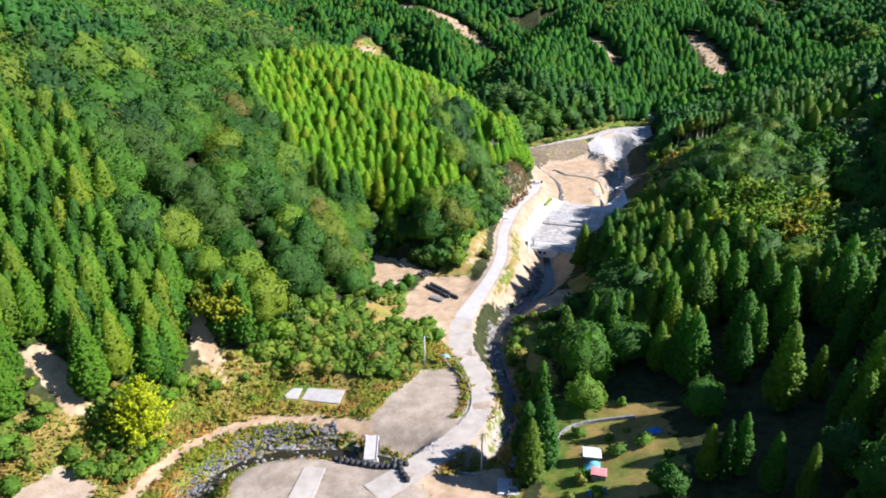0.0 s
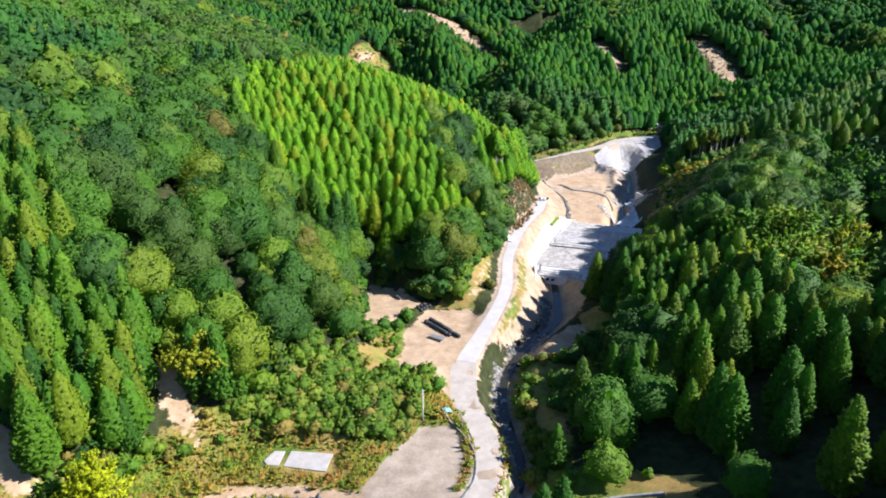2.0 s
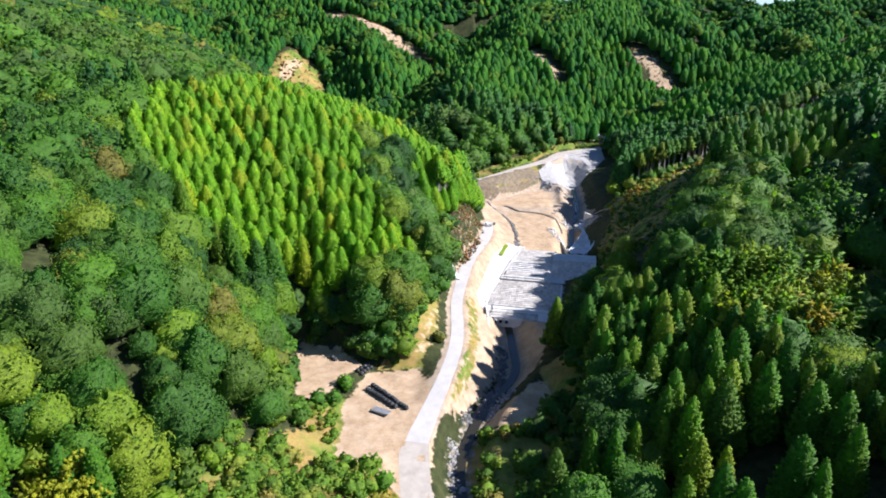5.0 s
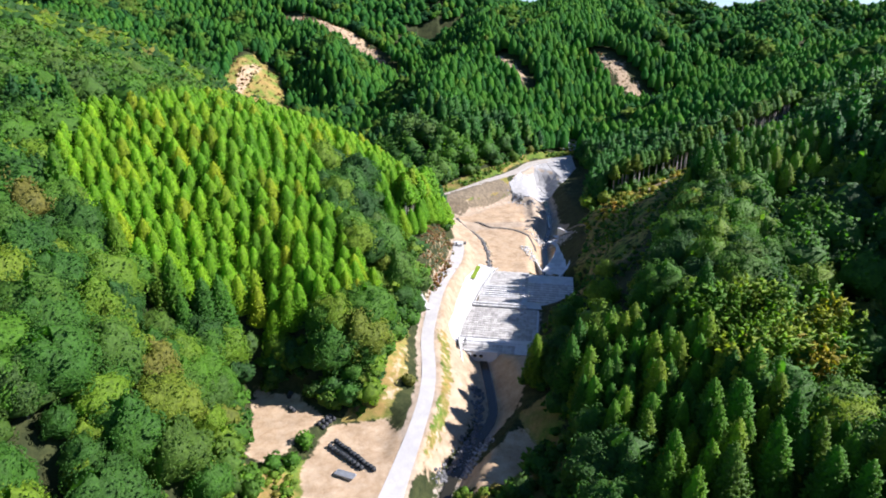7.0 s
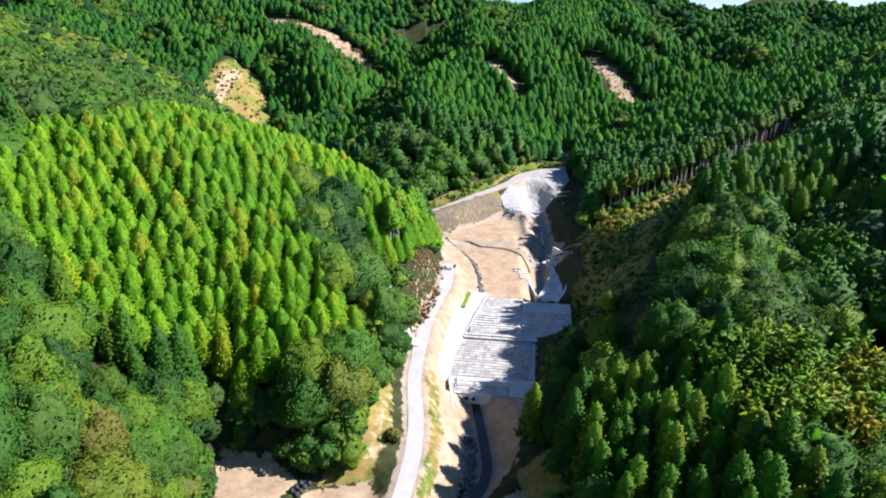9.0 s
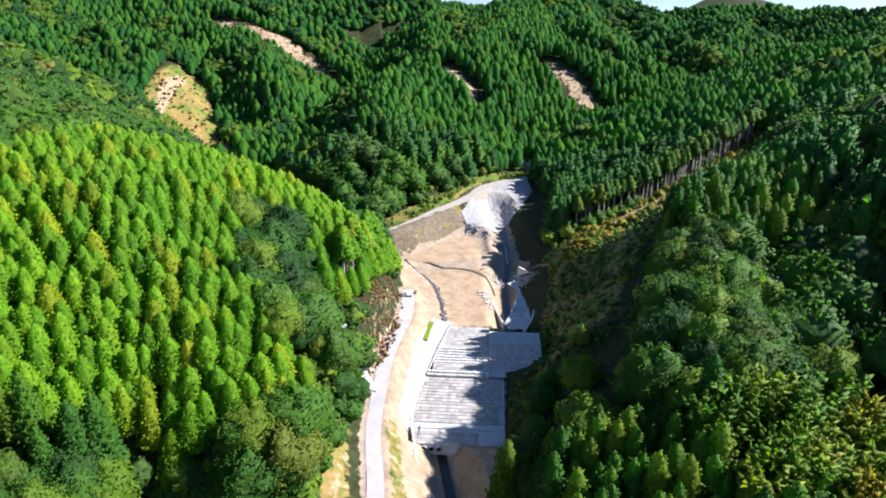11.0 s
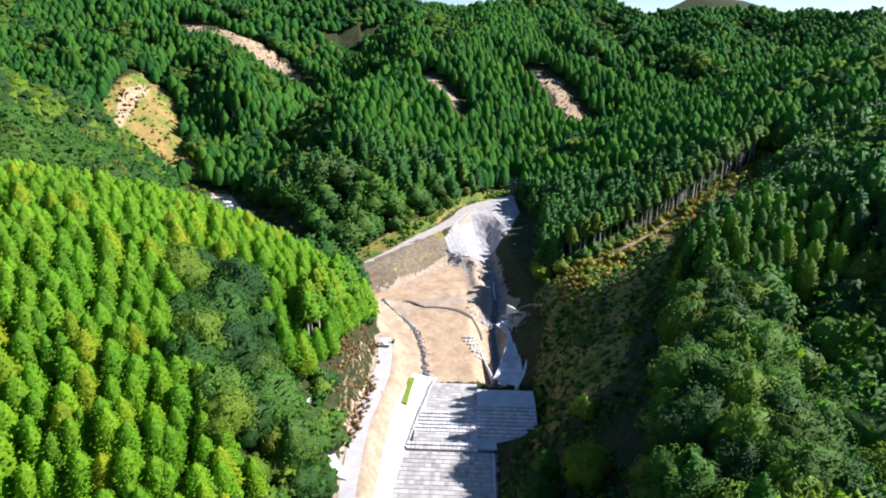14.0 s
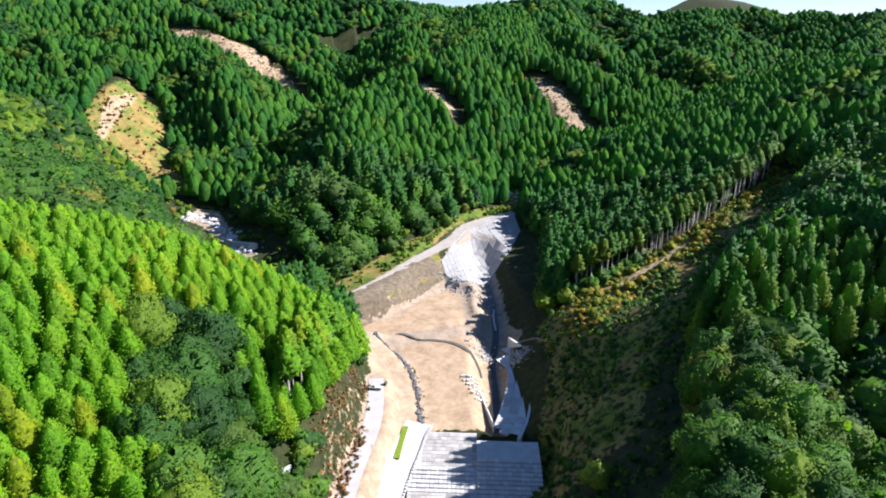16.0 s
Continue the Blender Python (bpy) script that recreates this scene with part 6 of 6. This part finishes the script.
def flat_slab(name, pts, thick, mat, label, category="slab", lift=0.0):
    """A cast floor with straight edges that lies level on the ground."""
    z = float(np.mean([height(x, y) for x, y in pts])) + 0.22 + lift
    n = len(pts)
    v = [(x, y, z - thick) for x, y in pts] + [(x, y, z) for x, y in pts]
    f = [tuple(range(n))[::-1], tuple(range(n, 2 * n))] + [(i, (i + 1) % n, n + (i + 1) % n, n + i) for i in range(n)]
    me = mesh_from(name, v, f, mat)
    bm = bmesh.new()
    bm.from_mesh(me)
    bmesh.ops.recalc_face_normals(bm, faces=bm.faces)
    bmesh.ops.bevel(bm, geom=[e for e in bm.edges if all(q.co.z > z - 0.01 for q in e.verts)], offset=0.05, segments=1, affect="EDGES")
    bm.to_mesh(me)
    bm.free()
    return tagged(new(name, me), label, category)


flat_slab("floor_slab", [(-39.9, 133), (-38.4, 136.4), (-35.9, 136.2), (-36.2, 131.4), (-39, 131.6)], 1.4, M_OLD_CONCRETE, "pale concrete floor slab of a removed house")
flat_slab("floor_slab", [(-35.2, 131.2), (-34.6, 136.4), (-25.0, 135.4), (-25.6, 129.4)], 1.6, M_OLD_CONCRETE, "large pale concrete floor slab of a removed house")
ramp_line = [(29.5, 263), (26.5, 265), (23.5, 269), (20.5, 275)]
rz = [height(x, y) for x, y in ramp_line]
tagged(new("concrete_ramp", ribbon("concrete_ramp", smooth_line([(x, y, max(z, 6.9)) for (x, y), z in zip(ramp_line, rz)]), 1.8, 0.25, M_CONCRETE, 0.6)), "white concrete ramp joining the road", "ramp")
flat_slab("yard_slab", [(-31, 96), (-29.5, 107.5), (-24.8, 107), (-26, 95.5)], 0.6, M_GRAVEL_ROAD, "grey concrete strip set in the gravel yard")
flat_slab("stone_block", [(-38.6, 117.9), (-38.4, 120.4), (-34.2, 120), (-34.6, 117.6)], 1.8, M_STONE, "grey stone block beside the stream bed", "block")
flat_slab("stone_landing", [(10.8, 99), (11.2, 103.5), (15.5, 103.2), (15.2, 98.6)], 1.8, M_CONCRETE, "pale concrete landing above the stream")
kerb_wall("garden_wall", [(14.5, 107.5), (17.5, 113), (19.5, 119.5), (20.5, 124)], 1.6, 0.3, M_STONE, "low stone wall walk along the stream bank", "wall")
kerb_wall("garden_wall", [(22, 110), (24.5, 114), (27.5, 117), (31, 118.2), (36, 118), (43, 117)], 0.5, 0.8, M_STONE, "low stone garden wall beside the lawn", "wall")
kerb_wall("side_dam", [(-2, 474), (6, 466), (14, 458)], 1.2, 2.6, M_CONCRETE, "old concrete weir in the side valley", "wall")

# ---- shrubs, grass and single trees with a look of their own ----
BUSH = [broad_crown(3, 11, 40 + s, 0.66, 0.02) for s in range(4)]
LOW_BUSH = [broad_crown(2, 5, 50 + s, 0.7, 0.0) for s in range(4)]


def thicket(name, polys, space, size, mat, label, seed, keep=1.0, avoid=True, crowns=None):
    r = np.random.RandomState(seed)
    p = np.vstack([np.array(q, float) for q in polys])
    (x0, y0), (x1, y1) = p.min(0), p.max(0)
    x, y = np.meshgrid(np.arange(x0, x1, space), np.arange(y0, y1, space))
    x, y = (x + r.uniform(-0.5, 0.5, x.shape) * space).ravel(), (y + r.uniform(-0.5, 0.5, x.shape) * space).ravel()
    ok = in_any(polys, x, y) & (r.rand(len(x)) < keep * np.clip(0.6 + 0.9 * value_noise(x, y, 9, seed), 0, 1))
    ok &= outline_distance(PADS["slab_pad"][0], x, y) > 0.8
    if avoid:
        for _, poly, _, _ in OPEN:
            ok &= outline_distance(poly, x, y) > 0.6
        for line, w in ((ROAD_S, 4.0), (UPPER_S, 3.2), (RIVER_S, 3.4), (RIVER_LOW_S, 3.4), (TRACK, 2.6)):
            ok &= near_line(line, x, y)[0] > w
    x, y = x[ok], y[ok]
    h = size * np.clip(np.exp(r.normal(size=len(x)) * 0.35), 0.5, 1.6)
    rows = np.c_[x, y, land(x, y) - 0.1, h, h * r.uniform(0.8, 1.3, len(x)), r.uniform(0, 6.28, len(x)), r.randint(0, 4, len(x))]
    ob = scatter(crowns or BUSH, rows, r.rand(len(x)), name, [mat, M_BARK])
    return tagged(ob, label, "shrubs", kind="stuff")


G = dict(GRASSY)
M_DRYBUSH = foliage("dry_brush", [(0.0, (0.08, 0.09, 0.015)), (0.35, (0.19, 0.105, 0.04)), (0.7, (0.25, 0.13, 0.05)), (1.0, (0.11, 0.15, 0.03))], (1.2, 1.1, 0.7))
EDGE_NOSE = [(-34, 208), (-18, 224), (-6, 212), (8, 210), (14, 222), (18, 240), (23, 258), (28, 272), (34, 290), (28, 290), (18, 270), (10, 246), (0, 230), (-16, 230), (-40, 222)]
thicket("shrubs", [G["shrub_slope"], [(-60, 150), (-44, 142), (-34, 162), (-22, 182), (-32, 190), (-44, 172)]], 1.7, 2.5, M_SHRUB, "bright green thicket on the slope above the slabs", 31)
thicket("shrubs", [[(-62, 152), (-44, 139), (-20, 143), (-10, 154), (-12, 166), (-24, 160), (-44, 152)]], 1.6, 1.7, M_SHRUB, "leafy bushes at the foot of the thicket", 41)
thicket("shrubs", [[(-66, 130), (-44, 131), (-42, 138), (-22, 138.5), (-10, 140), (-6, 150), (-14, 162), (-44, 152), (-62, 142)]], 1.7, 2.6, M_SHRUB, "dense green bushes on the slope above the slabs", 53)
thicket("shrubs", [G["front_verge"]], 3.0, 0.8, M_SHRUB, "scattered green bushes on the valley verge", 32, 0.4)
thicket("shrubs", [[(-120, 85), (-110, 118), (-90, 140), (-66, 142), (-62, 106), (-80, 90)]], 2.0, 2.3, M_SHRUB, "green bushes at the foot of the left slope", 33, 0.9)
thicket("shrubs", [[(110, 326), (116, 346), (140, 353), (192, 365), (262, 396), (262, 386), (196, 350), (150, 330), (125, 320)]], 2.0, 1.5, M_SUN_BRUSH, "green and yellow shrubs on the cleared slope", 34, 1.0)
thicket("shrubs", [G["right_field"], G["shade_slope"]], 1.9, 1.2, M_LEAF, "low dark shrubs on the cleared slope", 42, 1.0, crowns=LOW_BUSH)
thicket("shrubs", [G["nose_verge"], G["yard_verge"], G["upper_verge"]], 1.8, 1.4, M_SHRUB, "bushes along the road verge", 35, 0.9)
thicket("shrubs", [G["scar_meadow"]], 4.0, 2.2, M_SHRUB, "scattered bushes on the cleared hillside", 36, 0.5)
thicket("shrubs", [[(24, 186), (30, 194), (40, 182), (34, 176), (26, 172), (22, 150), (25, 140), (24, 126), (20, 126), (20, 160)]], 1.9, 2.6, M_SHRUB, "green bushes along the shaded stream bank", 37, 1.0)
thicket("shrubs", [G["house_lawn"]], 3.2, 2.2, M_SHRUB, "garden shrubs round the small sheds", 38, 0.4)
thicket("shrubs", [SIDE_CLEAR], 3.6, 2.0, M_SHRUB, "bushes on the floor of the side valley", 44, 0.8)
thicket("shrubs", [G["lot_verge"]], 2.1, 3.4, M_LEAF, "green bushes between the sandy lot and the cedars", 56, 1.0)
thicket("undergrowth", [EDGE_NOSE], 2.3, 4.2, M_LEAF, "dark leafy undergrowth along the forest edge", 43, 1.0)
thicket("dry_brush", [[(27, 268), (33, 277), (40, 292), (45.5, 310), (48.5, 328), (42, 330), (37.5, 312), (32, 299), (26, 286), (23, 272)]], 0.9, 0.75, M_DRYBUSH, "reddish dry brush on the cut bank beside the road", 46, 0.8, False, LOW_BUSH)
thicket("dry_brush", [[(44, 380), (56, 387), (70, 397), (86, 411), (96, 415), (98, 408), (88, 402), (73, 391), (60, 381), (50, 376)]], 1.7, 0.35, M_DRYBUSH, "low dry weeds on the grey embankment", 47, 0.4, False)
thicket("dry_brush", SCARS, 3.4, 1.2, M_DRYBUSH, "dry brush and stumps on the slip faces", 61, 0.6, False, LOW_BUSH)
thicket("dry_brush", [G["scar_meadow"]], 4.2, 1.4, M_DRYBUSH, "straw coloured brush on the cleared hillside", 48, 0.9, False)
thicket("shrubs", [[(113, 342), (116, 348), (140, 354), (192, 366), (262, 397), (262, 388), (196, 355), (150, 338), (128, 332)]], 2.6, 2.0, M_SUN_BRUSH, "yellow green shrubs along the sunny field edge", 49, 1.0)
thicket("undergrowth", [[(-128, 108), (-96, 112), (-82, 120), (-66, 124), (-56, 144), (-64, 156), (-90, 150), (-126, 140)]], 2.6, 2.4, M_LEAF, "leafy undergrowth between the bright cedars", 54, 1.0)
thicket("bamboo", [BAMBOO], 2.6, 11.5, M_BAMBOO, "yellowing bamboo thicket on the hillside", 39, 1.0, False, [spray_crown(18, 12, 80 + s, 0.2, 0.36, 0.066, 0.3) for s in range(4)])
M_DRYGRASS = foliage("dry_grass", [(0.0, (0.15, 0.26, 0.015)), (0.3, (0.26, 0.28, 0.025)), (0.65, (0.4, 0.25, 0.055)), (0.85, (0.36, 0.2, 0.05)), (1.0, (0.16, 0.25, 0.02))], (1.2, 1.1, 0.6))


def grass_clump(seed):
    r = np.random.RandomState(seed)
    n = 6
    a = r.uniform(0, 6.28, n)
    c = np.c_[np.cos(a) * 0.5, np.sin(a) * 0.5, np.zeros(n)]
    return tufts(c, np.c_[np.cos(a) * 0.7, np.sin(a) * 0.7, np.ones(n)], r.uniform(0.6, 1.1, n), r.uniform(0.16, 0.28, n), 3)


CLUMPS = [grass_clump(s) for s in range(4)]


def grass_patch(polys, space, size, label, seed, keep=1.0):
    r = np.random.RandomState(seed)
    p = np.vstack([np.array(q, float) for q in polys])
    (x0, y0), (x1, y1) = p.min(0), p.max(0)
    x, y = np.meshgrid(np.arange(x0, x1, space), np.arange(y0, y1, space))
    x, y = (x + r.uniform(-0.5, 0.5, x.shape) * space).ravel(), (y + r.uniform(-0.5, 0.5, x.shape) * space).ravel()
    ok = in_any(polys, x, y) & (r.rand(len(x)) < keep)
    for _, poly, _, _ in OPEN:
        ok &= outline_distance(poly, x, y) > 0.2
    ok &= outline_distance(PADS["slab_pad"][0], x, y) > 0.4
    for line, w in ((ROAD_S, 3.2), (TRACK, 1.5), (RIVER_LOW_S, 2.2)):
        ok &= near_line(line, x, y)[0] > w
    x, y = x[ok], y[ok]
    h = size * np.exp(r.normal(size=len(x)) * 0.35)
    rows = np.c_[x, y, land(x, y) - 0.05, h, h * r.uniform(0.9, 1.6, len(x)), r.uniform(0, 6.28, len(x)), r.randint(0, 4, len(x))]
    tint = np.clip(0.5 + 0.5 * value_noise(x, y, 8, seed) + r.normal(size=len(x)) * 0.15, 0, 0.999)
    return tagged(scatter(CLUMPS, rows, tint, "grass", [M_DRYGRASS, M_DRYGRASS]), label, "grass", kind="stuff")


grass_patch([G["front_verge"]], 0.75, 0.75, "ochre and green tall grass on the valley verge", 51)
grass_patch([[(-20, 117), (-22, 122), (-14, 120), (-2, 112), (4, 108), (0, 106), (-8, 112)], [(-62, 96), (-56, 116), (-46, 122), (-46, 119), (-53, 112), (-57, 96)]], 0.8, 0.5, "weeds between the stream and the gravel yard", 52)


# leafy margin that closes the forest down to the open ground
bx, by = np.meshgrid(np.arange(-96, 172, 3.9), np.arange(150, 480, 3.9))
bx, by = (bx + rs.uniform(-1.8, 1.8, bx.shape)).ravel(), (by + rs.uniform(-1.8, 1.8, by.shape)).ravel()
margin = free_of(bx, by, 0.6) & ~free_of(bx + 0.0, by, 7.0)
for dx, dy in ((5, 0), (-5, 0), (0, 5), (0, -5)):
    margin |= free_of(bx, by, 0.6) & ~free_of(bx + dx, by + dy, 0.6)
margin &= outline_distance(TALL_NOSE, bx, by) > 3.0
bx, by = bx[margin], by[margin]
MARGIN = [broad_crown(3, 13, 90 + s, 0.6, 0.02) for s in range(4)]
rows = rows_for(bx, by, 5.2, 0.45, 1.0, 4, 77)
tagged(scatter(MARGIN, rows, rs.rand(len(rows)), "forest_margin", [M_LEAF, M_BARK]), "leafy small trees along the edge of the forest", "forest", kind="stuff")


def lone_tree(name, x, y, h, w, crown, mat, label, bark_label="", thick=0.02):
    z = height(x, y) - 0.2
    tree = thing(name, pose(x, y, z) @ Matrix.Diagonal((w, w, h, 1)), label, "tree")
    put("crown", triangle_mesh("crown", crown, mat), tree)
    put("trunk", triangle_mesh("trunk", trunk_body(thick, 0.6, 7), M_PALE_BARK if name == "autumn_tree" else M_BARK), tree)
    return tree


lone_tree("ginkgo_tree", -65.5, 113, 17, 13.5, spray_crown(80, 18, 71, 0.08, 0.46, 0.05, 0.22), M_YELLOW, "bright yellow autumn ginkgo tree at the slope foot")
lone_tree("autumn_tree", -57.5, 143.5, 17, 14, spray_crown(70, 14, 72, 0.38, 0.52, 0.065, 0.12), M_AUTUMN, "golden autumn tree with a pale bare trunk")
lone_tree("autumn_tree", 63, 163, 12, 11, spray_crown(80, 14, 73, 0.1, 0.42, 0.065), M_AUTUMN, "yellowing broadleaf tree among dark cedars")
lone_tree("autumn_tree", 84, 152, 11, 10, spray_crown(70, 13, 74, 0.1, 0.42, 0.065), M_AUTUMN, "ochre autumn tree on the shaded hillside")
lone_tree("broadleaf_tree", 33, 124, 9.5, 12, broad_crown(13, 44, 75, 0.46, 0.12), M_LEAF, "wide round olive green tree above the garden")
lone_tree("broadleaf_tree", 90, 256, 8, 9, broad_crown(9, 30, 76, 0.46, 0.1), M_SHRUB, "small bright green tree alone on the shaded slope")
lone_tree("cedar_tree", 24.5, 131.5, 12.5, 14, CEDAR_NEAR[1], M_CEDAR, "lone bright cedar standing in the shaded valley side")
FRONT_CEDARS = [(40, 148, 20), (44.4, 147, 20), (50, 150, 18), (57, 121, 7), (73, 127.5, 17), (68, 108, 18), (75, 107, 13), (72, 95, 16), (74.5, 92.5, 14), (48, 92, 13), (50.6, 91, 13.5), (53.2, 91, 14), (55.4, 84.5, 13), (58.5, 80, 13), (60, 73, 9), (92.7, 138, 16), (96.5, 136, 8), (92, 152, 15), (101, 134, 12), (64, 74, 10)]
for i, (x, y, h) in enumerate(FRONT_CEDARS):
    lone_tree("cedar_tree", x, y, h, h * (0.76 + 0.1 * math.sin(i * 2.3)), CEDAR_NEAR[i % 5], M_CEDAR, "sunlit conical cedar rising out of the valley shade", thick=0.012)
lone_tree("broadleaf_tree", 41.3, 91.6, 7, 9, broad_crown(13, 40, 77, 0.46, 0.06), M_LEAF, "round dark green tree beside the shaded lawn")
for i, (x, y, h) in enumerate([(58, 209, 10), (61, 219, 12), (65, 229, 9), (70, 240, 11), (76, 248, 8), (80, 236, 12)]):
    lone_tree("broadleaf_tree", x, y, h, h * 1.05, BROAD_NEAR[i], M_LEAF, "spreading dark green tree over the shaded stream bank")
